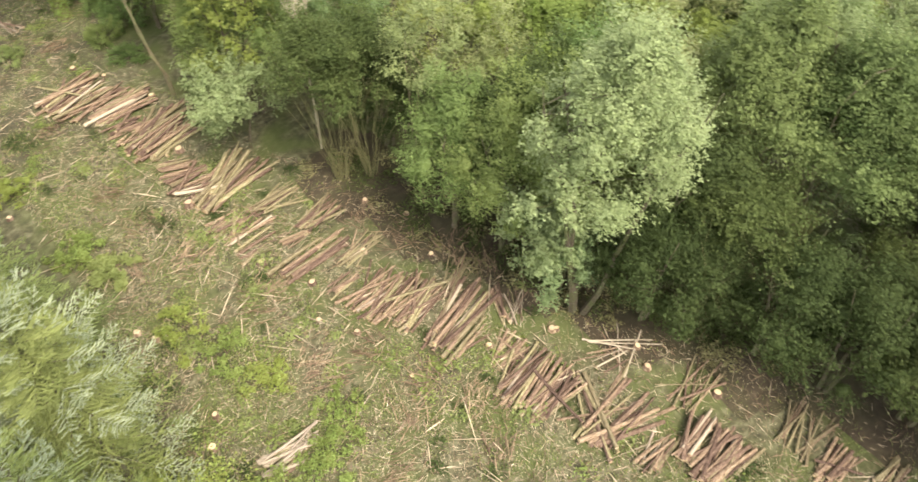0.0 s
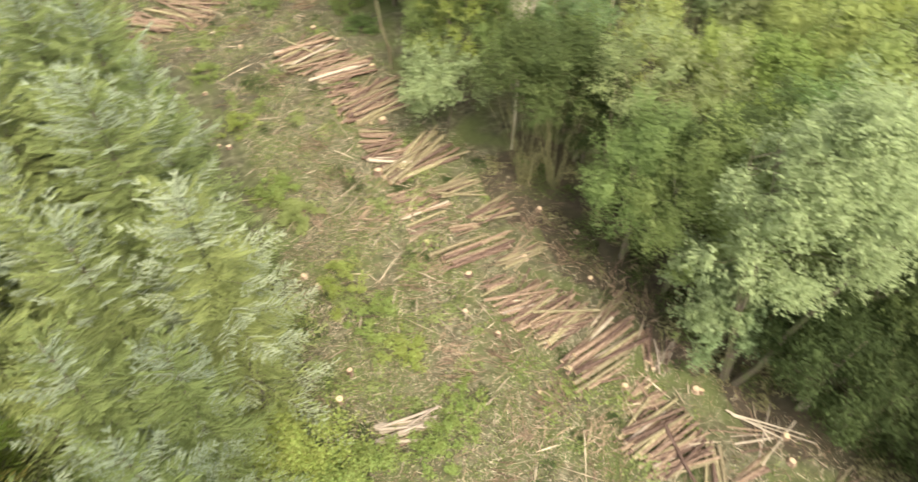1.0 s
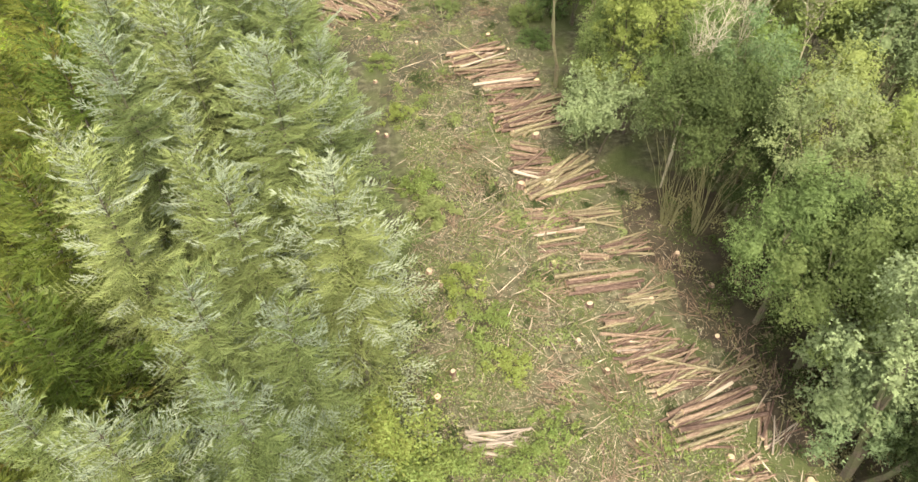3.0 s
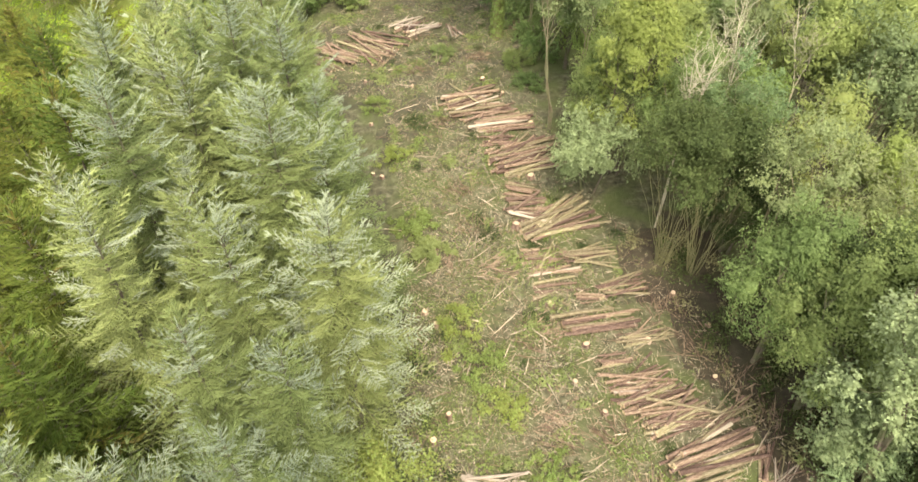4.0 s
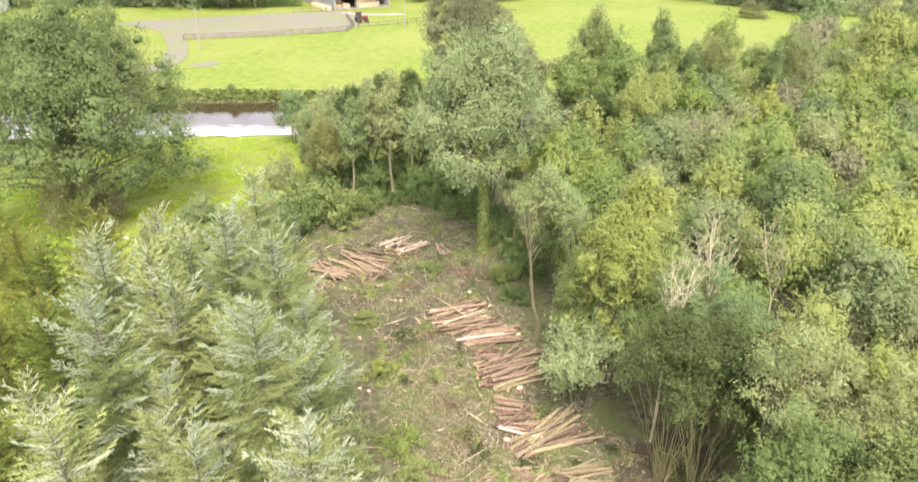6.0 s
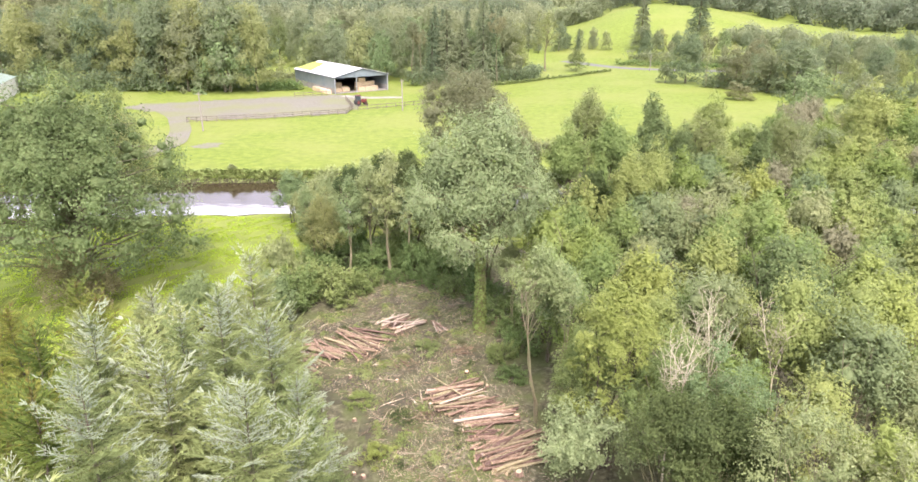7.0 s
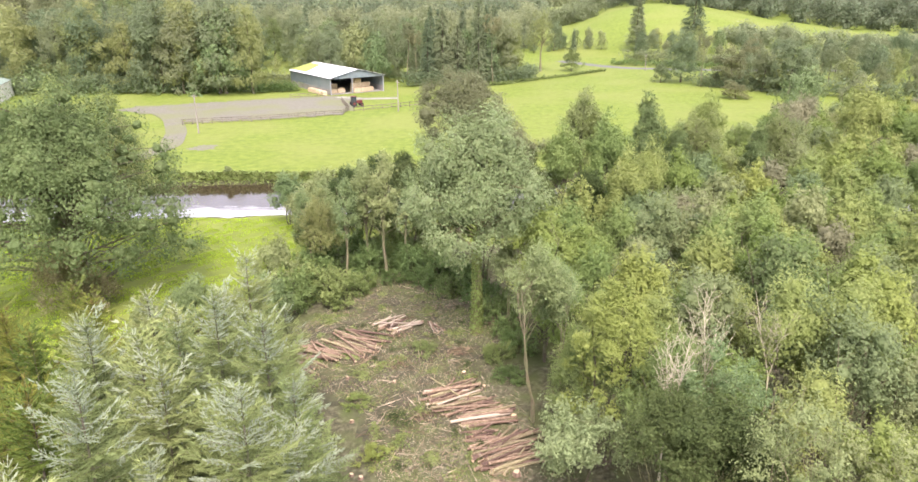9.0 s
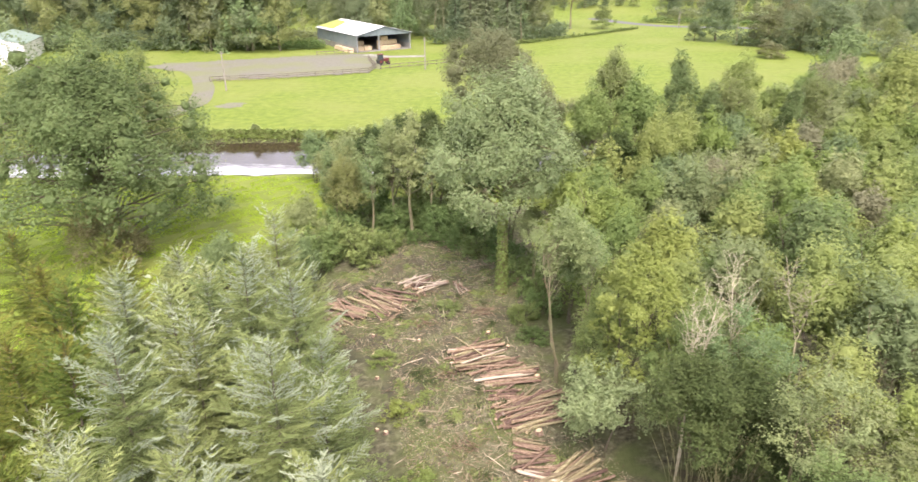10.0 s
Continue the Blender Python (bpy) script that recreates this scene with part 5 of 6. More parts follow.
# ---- logs ----
def log_mesh(seed, mat, taper=0.12, bend=0.03):
    """One log 1 m long along x, radius 1, sawn ends. Scaled to its true size where it lies."""
    rg = np.random.default_rng(seed)
    n, k = 9, 3
    th = np.arange(n) * 2 * math.pi / n
    V = []
    for i in range(k):
        s = i / (k - 1)
        r = (1 + taper * (0.5 - s)) * (1 + rg.normal(0, 0.05, n))
        off = bend * math.sin(math.pi * s) * 8 * np.array([math.cos(seed), math.sin(seed)])
        V += [(s - 0.5, float(r[j] * math.cos(th[j]) + off[0]), float(r[j] * math.sin(th[j]) + off[1])) for j in range(n)]
    F = [(i * n + j, i * n + (j + 1) % n, (i + 1) * n + (j + 1) % n, (i + 1) * n + j) for i in range(k - 1) for j in range(n)]
    F += [tuple(range(n))[::-1], tuple((k - 1) * n + j for j in range(n))]
    me = mesh_of("log", V, F, [mat, M_CUT], [0] * (n * (k - 1)) + [1, 1])
    me.polygons.foreach_set("use_smooth", np.arange(len(F)) < n * (k - 1))
    return me


LOGS = {kind: [log_mesh(100 + 7 * i + j, m, 0.1 + 0.1 * j, 0.02 + 0.02 * j) for j in range(5)] for i, (kind, m) in enumerate((("bark", M_LOG), ("moss", M_LOG_MOSS), ("pale", M_LOG_PALE)))}
LABELS = {"bark": "pile of pinkish-brown felled logs on the ground", "moss": "pile of mossy green-brown poles on the ground", "pale": "heap of pale stripped branches on the ground"}


def log_pile(x, y, turn, length, width, count, radius, kind="bark", fan=0.0, mess=4.0, rows=1.7):
    """Logs laid side by side across a width, in one to three layers, ends uneven. turn: degrees of the logs' direction."""
    rg = random.Random(int(x * 100) * 7 + int(y * 100))
    root = new("log_pile")
    root.empty_display_size = 0.3
    tagged(root, LABELS[kind], "log pile", "log piles along the strip")
    root.matrix_basis = pose(x, y, float(land(x, y)) + 0.03, 0, 0, turn)
    for i in range(round(count * 0.96)):
        layer = min(2, int(rg.random() ** 1.6 * rows))
        v = (rg.random() - 0.5) * (1 - 0.18 * layer)
        r = 1.06 * radius * rg.choice((0.55, 0.75, 0.85, 1.0, 1.0, 1.2))
        stray = 6 if count > 9 and kind != "pale" and rg.random() < 0.05 else 1.2
        ln = length * rg.uniform(0.8, 1.06)
        mix = rg.random()
        me = rg.choice(LOGS[kind] if mix < 0.66 else LOGS["moss" if kind == "bark" else "bark"] if mix < 0.93 or kind == "moss" or count < 12 else LOGS["pale" if kind == "bark" else "moss"])
        up = 1.06 * radius * (0.75 + 1.55 * layer) + rg.uniform(0, 0.05) + (0.1 if stray > 2 else 0)
        m = pose(rg.gauss(0, 0.075 * length), v * width, up, rg.uniform(0, 360), rg.gauss(0, 1.5), v * fan + rg.gauss(0, mess) * stray) @ Matrix.Diagonal((ln, r, r, 1))
        part("log", me, root, m=m)
    return root


log_pile(-0.1, 40.8, 26, 3.9, 3.3, 39, 0.071, "bark", 20, 9, 2.2)
log_pile(1.8, 38.4, 14, 3.7, 1.6, 21, 0.092, "bark", 10, 5, 2.2)
log_pile(1.5, 35.9, 8, 2.0, 2.3, 18, 0.067, "bark", 0, 6)
log_pile(2.9, 34.6, 28, 3.8, 3.0, 31, 0.084, "bark", 30, 8, 2.4)
log_pile(3.4, 36.0, 24, 3.4, 0.9, 8, 0.076, "moss", 10, 6)
log_pile(2.6, 31.5, -12, 1.7, 1.6, 18, 0.059, "bark", 0, 6)
log_pile(4.7, 28.7, 30, 4.3, 2.5, 28, 0.097, "moss", 34, 5, 2.5)
log_pile(3.0, 29.4, 4, 2.3, 2.1, 18, 0.067, "bark", 10, 12)
log_pile(4.0, 25.2, 14, 2.7, 3.3, 42, 0.067, "bark", 12, 10, 2.0)
log_pile(6.2, 26.2, 10, 2.7, 1.2, 15, 0.050, "moss", 20, 8)
log_pile(7.6, 24.1, 16, 2.4, 1.6, 16, 0.055, "moss", 24, 7)
log_pile(5.9, 23.2, 0, 1.5, 0.7, 8, 0.050, "bark", 0, 5)
log_pile(6.0, 21.6, 13, 3.7, 1.25, 9, 0.097, "bark", 5, 1.5, 1.05)
log_pile(8.1, 20.8, 20, 2.4, 1.1, 18, 0.034, "moss", 20, 12)
log_pile(6.5, 19.5, 10, 1.6, 0.9, 12, 0.050, "bark", 10, 8)
log_pile(7.6, 18.0, 20, 2.9, 1.9, 34, 0.063, "bark", 16, 9, 2.4)
log_pile(8.6, 16.6, 22, 2.9, 1.9, 34, 0.067, "bark", 18, 9, 2.6)
log_pile(10.9, 16.8, 42, 2.7, 1.1, 16, 0.042, "moss", 24, 10)
log_pile(9.9, 14.7, 24, 3.9, 1.6, 20, 0.088, "bark", 16, 3, 2.0)
log_pile(9.8, 13.35, 6, 2.9, 0.4, 5, 0.059, "bark", 10, 5)
log_pile(11.8, 14.4, 68, 1.9, 0.5, 6, 0.050, "bark", 10, 8)
log_pile(10.6, 12.1, 14, 1.8, 1.35, 23, 0.055, "bark", 14, 7, 2.0)
log_pile(0.85, 13.3, 5, 2.6, 1.7, 16, 0.062, "pale", 20, 14, 2.4)
log_pile(12.3, 13.8, 55, 2.1, 1.1, 14, 0.027, "pale", 30, 16)
log_pile(10.6, 10.0, 17, 2.8, 2.9, 49, 0.067, "bark", 16, 8, 2.4)
log_pile(12.5, 7.1, 6, 3.7, 2.0, 20, 0.080, "bark", 30, 6, 1.5)
log_pile(11.7, 7.7, -112, 4.1, 0.8, 6, 0.071, "moss", 12, 3)
log_pile(12.7, 5.1, 20, 1.7, 0.95, 14, 0.055, "bark", 8, 6)
log_pile(14.4, 3.8, 14, 2.6, 2.7, 39, 0.071, "bark", 14, 8, 2.0)
log_pile(16.0, 6.2, 14, 2.8, 1.1, 14, 0.042, "moss", 20, 10)
log_pile(14.8, 9.3, -8, 3.2, 1.6, 13, 0.032, "pale", 60, 30, 2.2)
log_pile(18.2, 2.3, 11, 2.5, 1.7, 18, 0.042, "moss", 24, 9)
log_pile(17.8, 0.8, 6, 2.1, 1.2, 14, 0.067, "bark", 10, 6)
log_pile(19.5, -0.7, 4, 1.7, 0.9, 12, 0.059, "bark", 10, 6)
log_pile(-11.2, 46.5, -38, 3.9, 3.4, 31, 0.076, "bark", 20, 12, 2.0)
log_pile(-8.0, 49.3, -30, 4.2, 3.7, 34, 0.080, "bark", 14, 9, 2.2)
log_pile(-5.1, 52.4, 50, 3.4, 2.8, 21, 0.068, "pale", 30, 22, 2.0)
log_pile(-2.0, 51.7, -65, 2.1, 1.2, 7, 0.054, "pale", 20, 15)
log_pile(3.9, 52.8, -13, 2.5, 2.2, 14, 0.059, "bark", 20, 14)


# ---- stumps ----
def stump(x, y, r, h, seed):
    """A low sawn stump with flared roots and a pale cut face."""
    rg = np.random.default_rng(seed)
    n = 14
    th = np.arange(n) * 2 * math.pi / n
    flare = 1 + 0.22 * np.sin(th * rg.integers(3, 6) + rg.uniform(0, 6)) ** 2 + rg.normal(0, 0.03, n)
    V, F = [], []
    for z, k in ((-0.05, 1.45), (0.08, 1.15), (h * 0.9, 1.0), (h, 0.95)):
        V += [(float(r * k * (flare[j] if z < 0.1 else 1 + (flare[j] - 1) * 0.3) * math.cos(th[j])), float(r * k * (flare[j] if z < 0.1 else 1 + (flare[j] - 1) * 0.3) * math.sin(th[j])),
               z + (0.03 * math.cos(th[j] - seed) if z > 0.1 else 0)) for j in range(n)]
    F = [(i * n + j, i * n + (j + 1) % n, (i + 1) * n + (j + 1) % n, (i + 1) * n + j) for i in range(3) for j in range(n)]
    root = tree_root("tree_stump", "freshly cut stump with a pale sawn top", "tree stump", "stumps in the clearing", pose(x, y, float(land(x, y)) + 0.03))
    part("bark", mesh_of("stump_bark", V, F, M_LOG, smooth=False), root)
    top = [(v[0] * 0.98, v[1] * 0.98, v[2] + 0.004) for v in V[-n:]]
    part("cut_face", mesh_of("cut_face", top, [tuple(range(n))], M_CUT), root, "pale sawn face")


for i, (x, y, r, h) in enumerate(((3.8, 22.7, 0.19, 0.16), (5.3, 20.3, 0.15, 0.14), (-1, 16.2, 0.11, 0.4), (-1.6, 15, 0.14, 0.22), (-2.4, 22.1, 0.14, 0.15),
                                  (-1.8, 21.3, 0.12, 0.25), (2.3, 28.3, 0.2, 0.25), (3.6, 38.7, 0.16, 0.25), (3.3, 32.8, 0.18, 0.2), (10, 23.6, 0.12, 0.2),
                                  (8.2, 20.5, 0.13, 0.15), (11.3, 21.6, 0.11, 0.15), (5.7, 16.6, 0.12, 0.2), (10.1, 12.7, 0.13, 0.15), (13, 11.9, 0.14, 0.2),
                                  (0.4, 44.1, 0.15, 0.2), (15.4, 9, 0.12, 0.2), (15, 8, 0.13, 0.2), (16.6, 5.5, 0.15, 0.25), (13.2, 11.8, 0.1, 0.2))):
    stump(x, y, r, h, 300 + i)
for i, (x, y) in enumerate(((10.9, 18.6), (0.3, 12.9), (-5.6, 32.5), (-6.2, 32.9), (-6.9, 38), (-7.6, 41), (-4.6, 43), (1.8, 42.2), (4.6, 18.2), (6.6, 13.4), (-8, 43.5))):
    stump(x, y, 0.11, 0.15, 340 + i)


# ---- bushes ----
def bush(x, y, r, h, seed, leaf, label, n=2600, size=0.042, clumps=30):
    rg = np.random.default_rng(seed)
    root = tree_root("bush", label, "bush", "bushes", pose(x, y, float(land(x, y))))
    P, paths = [], []
    for i in range(clumps):
        a, q = rg.uniform(0, 6.28), rg.random() ** 0.6 * r * rg.uniform(0.6, 1.4)
        c = np.array([q * math.cos(a), q * math.sin(a), h * (0.25 + 0.6 * max(0, 1 - (q / r) ** 2) * rg.uniform(0.5, 1.3))])
        k = int(n / clumps * rg.uniform(0.5, 1.5))
        sp = rg.uniform(0.05, 0.13)
        P.append(c + rg.normal(0, 1, (k, 3)) * np.array([r, r, h]) * sp)
        paths.append((np.array([[0, 0, 0], c * 0.6 + rg.normal(0, 0.05, 3), c]), [0.02, 0.012, 0.005]))
    P = np.concatenate(P)
    P[:, 2] = np.abs(P[:, 2])
    V, F = tubes(paths, 4)
    part("stem", mesh_of("bush_stem", V, F, M_BARK), root)
    v, f = leaves(P, np.tile([0, 0, 1.0], (len(P), 1)) + P * 0.2, size * rg.uniform(0.7, 1.3, len(P)), rg)
    part("foliage", mesh_of("bush_foliage", v, f, leaf), root)


bush(-4.9, 34.3, 1.1, 0.9, 401, M_LIME, "bright yellow-green bush on the felled ground")
bush(-0.5, 20.9, 1.4, 1.0, 402, M_LIME, "yellow-green sapling bush among brash", 2000, 0.05, 22)
bush(0.3, 18.7, 1.4, 1.0, 403, M_WEED, "green bramble bush among brash", 2000, 0.05, 22)
bush(1.4, 16.6, 1.1, 0.7, 404, M_LIME, "low yellow-green bush among brash", 1500, 0.05)
bush(-2.7, 25.9, 1.3, 0.8, 405, M_SPRUCE, "heap of cut conifer tops", 3600, 0.07, 24)
bush(-3.3, 28.3, 1.2, 0.7, 406, M_WEED, "green bramble bush at the clearing's edge", 3000, 0.06)
bush(-6.8, 40.3, 1.2, 0.6, 407, M_WEED, "low green bush on the felled ground", 2600)
bush(2.0, 12.0, 1.3, 0.6, 408, M_WEED, "green bramble patch in the clearing", 2600, 0.05)
bush(3.2, 13.6, 1.0, 0.5, 409, M_WEED, "green bramble patch in the clearing", 1800, 0.05)
bush(-3.1, 11.9, 2.2, 5.0, 410, M_LIME, "young lime-green tree at the spruce edge", 7500, 0.055, 60)
bush(-1.6, 10.9, 1.8, 2.6, 411, M_WEED, "leafy grey-green bush at the spruce edge", 7000, 0.05, 46)
bush(-2.6, 10.0, 1.6, 3.4, 412, M_WEED, "leafy green bush at the spruce edge", 8000, 0.055, 46)
bush(-34.6, 55.6, 2.6, 6.0, 421, M_BRACKEN, "tangled brown scrub round the foot of an oak", 9000, 0.08, 90)
bush(-32.0, 56.4, 1.8, 3.6, 422, M_BRACKEN, "tangled brown scrub beside an oak", 4500, 0.08, 60)
bush(-2.8, 47.8, 1.1, 0.7, 420, M_SPRUCE, "heap of cut conifer tops", 2600, 0.05)


SOIL = [(-11.5, 43), (-7, 38.5), (-3, 35), (-0.5, 36), (1.6, 43), (1.2, 51), (-2, 56), (-6, 60), (-9.5, 55), (-12, 50)]
tagged(sheet("bare_soil", SOIL, 0.05, 0.5, M_SOIL, 0.9), "dark bare soil churned by felling", "ground", kind="structure")

UNDER = [(7.6, 27.0), (8.6, 23.5), (9.8, 19.6), (11.4, 15.6), (12.6, 11.8), (14.2, 8.4), (16.6, 4.6), (18.8, 1.0), (21, -3), (25, -9), (36, -6), (28, 6), (21, 12), (17, 18), (14.5, 24), (12.5, 28), (10, 31), (9.3, 28)]
tagged(sheet("leaf_mould", UNDER, 0.055, 0.5, M_MOULD, 0.8), "dark reddish leaf mould under the trees", "ground", kind="structure")

# ---- litter on the felled ground ----
rg = np.random.default_rng(77)


def scatter(n, poly, rg):
    x = rg.uniform(min(p[0] for p in poly), max(p[0] for p in poly), n * 3)
    y = rg.uniform(min(p[1] for p in poly), max(p[1] for p in poly), n * 3)
    ok = inside(x, y, poly)
    # thinner towards the far end
    ok &= rg.random(n * 3) < np.clip(1.25 - y / 75, 0.25, 1)
    x, y = x[ok][:n], y[ok][:n]
    return np.column_stack([x, y, land(x, y) + 0.03])


def open_side(p, rg, keep=0.2):
    """Drops most of the points beyond the line of log piles, where the ground lies in leaf mould."""
    line = np.interp(p[:, 1], [-3, 5, 14, 20, 29, 41], [19.5, 14.6, 11.0, 7.6, 5.2, 1.0])
    return p[(p[:, 0] < line) | (rg.random(len(p)) < keep)]


def patchy(p, k, seed):
    return np.sin(p[:, 0] * k + seed) * np.sin(p[:, 1] * k * 0.8 + 2 * seed) + 0.6 * np.sin(p[:, 0] * k * 2.3 - p[:, 1] * k * 1.9 + seed)


def strewn(n, mean, least, thick, lift, rg):
    """Sticks lying at all angles."""
    p = open_side(scatter(n, CLEARING, rg), rg, 0.45)
    a = rg.uniform(0, 6.28, len(p))
    p[:, 2] += rg.uniform(0.01, lift, len(p))
    return spindles(p, np.column_stack([np.cos(a), np.sin(a), rg.normal(0.04, 0.1, len(p))]), rg.exponential(mean, len(p)) + least, rg.uniform(*thick, len(p)))


v, f = strewn(20000, 0.3, 0.1, (0.007, 0.02), 0.1, rg)
tagged(new("brash", mesh_of("brash", v, f, M_TWIG)), "scattered brown twigs and brash on felled ground", "brash", kind="stuff")
v, f = strewn(15000, 0.24, 0.1, (0.007, 0.018), 0.1, rg)
tagged(new("branches", mesh_of("branches", v, f, M_TWIG_PALE)), "pale broken branches lying in the clearing", "branches", kind="stuff")
v, f = strewn(420, 0.8, 0.6, (0.016, 0.04), 0.16, rg)
tagged(new("poles", mesh_of("poles", v, f, M_TWIG_PALE)), "long pale branches strewn over the clearing", "branches", kind="stuff")
# heaps of fine brash
P, D, L, T = [], [], [], []
for x, y in ((3.0, 16.2), (4.2, 14.8), (2.6, 20.2), (3.4, 21.0), (6.2, 15.2), (7.2, 12.6), (5.2, 11.6), (8.0, 10.6), (9.2, 22.4), (10.4, 20.0), (11.6, 18.2), (0.2, 28.0), (-0.6, 31.0), (12.6, 16.0), (-1.2, 25.0),
             (-2.0, 38.5), (-4.0, 45.0), (0.8, 24.6), (4.0, 10.0), (7.5, 8.5), (-4.5, 50.0), (0.5, 47.5), (-7.0, 46.0)):
    t0 = rg.uniform(0, 3.14)
    k = 46
    a = t0 + rg.normal(0, 0.5, k)
    P.append(np.column_stack([x + rg.normal(0, 0.5, k), y + rg.normal(0, 0.45, k), land(np.full(k, x), np.full(k, y)) + rg.uniform(0.05, 0.28, k)]))
    D.append(np.column_stack([np.cos(a), np.sin(a), rg.normal(0, 0.12, k)]))
    L.append(rg.uniform(0.4, 1.7, k)); T.append(rg.uniform(0.012, 0.03, k))
v, f = spindles(np.concatenate(P), np.concatenate(D), np.concatenate(L), np.concatenate(T))
tagged(new("brash_heaps", mesh_of("brash_heaps", v, f, M_TWIG)), "small heaps of reddish-brown brash", "brash", kind="stuff")
p = open_side(scatter(80000, CLEARING, rg), rg)
p = p[patchy(p, 0.9, 1.0) + 0.4 * (p[:, 0] < 3) > 0.1]
way = rg.normal(0, 0.6, (len(p), 3)) + np.array([0, 0, 0.8])
v, f = shoots(p, way, rg.uniform(0.1, 0.36, len(p)), rg.uniform(0.008, 0.018, len(p)))
tagged(new("grass", mesh_of("grass", v, f, M_GRASS)), "rough green grass growing through brash", "grass", kind="stuff")


def mounds(name, count, leaf, label, rg, big=(0.35, 1.1), tall=(0.1, 0.4), size=(0.03, 0.065), side=0.0, poly=None):
    """Low leafy mounds, each a ragged heap of leaves."""
    P, N = [], []
    c = open_side(scatter(count, poly or CLEARING, rg), rg, 1.0 if poly else 0.2)
    for x, y, z in c[rg.random(len(c)) < np.clip(1 - side * c[:, 0] / 10, 0.15, 1)]:
        r, h = rg.uniform(*big), rg.uniform(*tall)
        k = int(330 * r * r + 60)
        a, q = rg.uniform(0, 6.28, k), rg.random(k) ** 0.6
        lobe = 1 + 0.35 * np.sin(a * 3 + x) + 0.25 * np.sin(a * 5 + y)
        P.append(np.column_stack([x + r * q * lobe * np.cos(a) * rg.uniform(0.6, 1.3), y + r * q * lobe * np.sin(a), z + h * (1 - q ** 2) * rg.uniform(0.2, 1.1, k) + 0.02]))
        N.append(np.column_stack([np.cos(a) * q * 0.5, np.sin(a) * q * 0.5, np.ones(k)]))
    P, N = np.concatenate(P), np.concatenate(N)
    v, f = leaves(P, N, rg.uniform(*size, len(P)), rg)
    tagged(new(name, mesh_of(name, v, f, leaf)), label, "weeds", kind="stuff")


mounds("brambles", 150, M_WEED, "low mounds of green bramble and weeds", rg, side=0.5)
mounds("undergrowth", 120, M_LEAF_DARK, "dark green low undergrowth on felled ground", rg, (0.3, 0.9), (0.08, 0.3))
mounds("woodland_weeds", 90, M_HAZEL, "low soft weeds and saplings under the hazels", rg, (0.4, 1.1), (0.15, 0.7), (0.03, 0.075), 0.0, [(9.0, 27), (10.5, 22), (13.5, 15), (16.5, 9.5), (20, 4.5), (24, 4), (20, 12), (15, 20), (11, 30)])
mounds("bracken", 70, M_BRACKEN, "dry yellow-brown bracken under the trees", rg, (0.4, 1.0), (0.1, 0.45), (0.03, 0.07), 0.0, [(8.4, 28), (9.8, 23), (13.0, 15), (15.5, 10), (19, 5), (24, 4), (20, 12), (15, 20), (11, 30)])
mounds("conifer_trimmings", 80, M_SPRUCE, "grey-green conifer trimmings left on the ground", rg, (0.3, 0.9), (0.08, 0.3), (0.03, 0.09))
p = open_side(scatter(120000, CLEARING, rg), rg, 0.3)
p = p[patchy(p, 0.7, 4.0) > -0.35]
p[:, 2] += rg.uniform(0.01, 0.06, len(p))
v, f = leaves(p, np.tile([0, 0, 1.0], (len(p), 1)), rg.uniform(0.02, 0.075, len(p)), rg, 0.18)
tagged(new("litter", mesh_of("litter", v, f, M_STRAW)), "dry straw-coloured litter and wood chips", "litter", kind="stuff")


MEADOW = [(-46, 44), (-28, 40), (-24, 46), (-19, 55), (-17, 62), (-18, 72), (-20, 82.5), (-56, 82.5), (-62, 60)]
x, y = rg.uniform(-62, -16, 90000), rg.uniform(40, 83, 90000)
ok = inside(x, y, MEADOW) & (np.sin(x * 0.8) * np.sin(y * 0.7) + 0.5 * np.sin(x * 2.1 + y * 1.7) > -0.9)
p = np.column_stack([x[ok], y[ok], land(x[ok], y[ok])])
v, f = shoots(p, rg.normal(0, 0.5, (len(p), 3)) + np.array([0, 0, 0.9]), rg.uniform(0.05, 0.14, len(p)), rg.uniform(0.03, 0.07, len(p)))
tagged(new("meadow_grass", mesh_of("meadow_grass", v, f, M_MEADOW)), "bright green meadow grass beside the oak", "grass", kind="stuff")

# ---- farmyard ----
YARD = [(-60, 154), (-70, 164), (-84, 172), (-82, 178), (-66, 184), (-48, 193), (-36, 196), (-28, 190), (-26, 172), (-27, 163), (-42, 158)]
tagged(sheet("yard", YARD, 0.05, 1.5, M_GRAVEL, 0.5), "grey gravel farmyard", "yard", kind="structure")


def ribbon(name, pts, width, lift, mat, label, category):
    pts = np.asarray(pts, float)
    t = np.linspace(0, len(pts) - 1, len(pts) * 8)
    c = np.column_stack([np.interp(t, np.arange(len(pts)), pts[:, i]) for i in range(2)])
    for _ in range(4):
        c[1:-1] = (c[:-2] + 2 * c[1:-1] + c[2:]) / 4
    d = np.gradient(c, axis=0)
    d /= np.linalg.norm(d, axis=1)[:, None]
    nrm = np.column_stack([-d[:, 1], d[:, 0]]) * width / 2
    l, r = c + nrm, c - nrm
    V = np.concatenate([np.column_stack([l, land(l[:, 0], l[:, 1]) + lift]), np.column_stack([r, land(r[:, 0], r[:, 1]) + lift])])
    k = len(c)
    return tagged(new(name, mesh_of(name, V, [(k + i, k + i + 1, i + 1, i) for i in range(k - 1)], mat)), label, category, kind="structure")


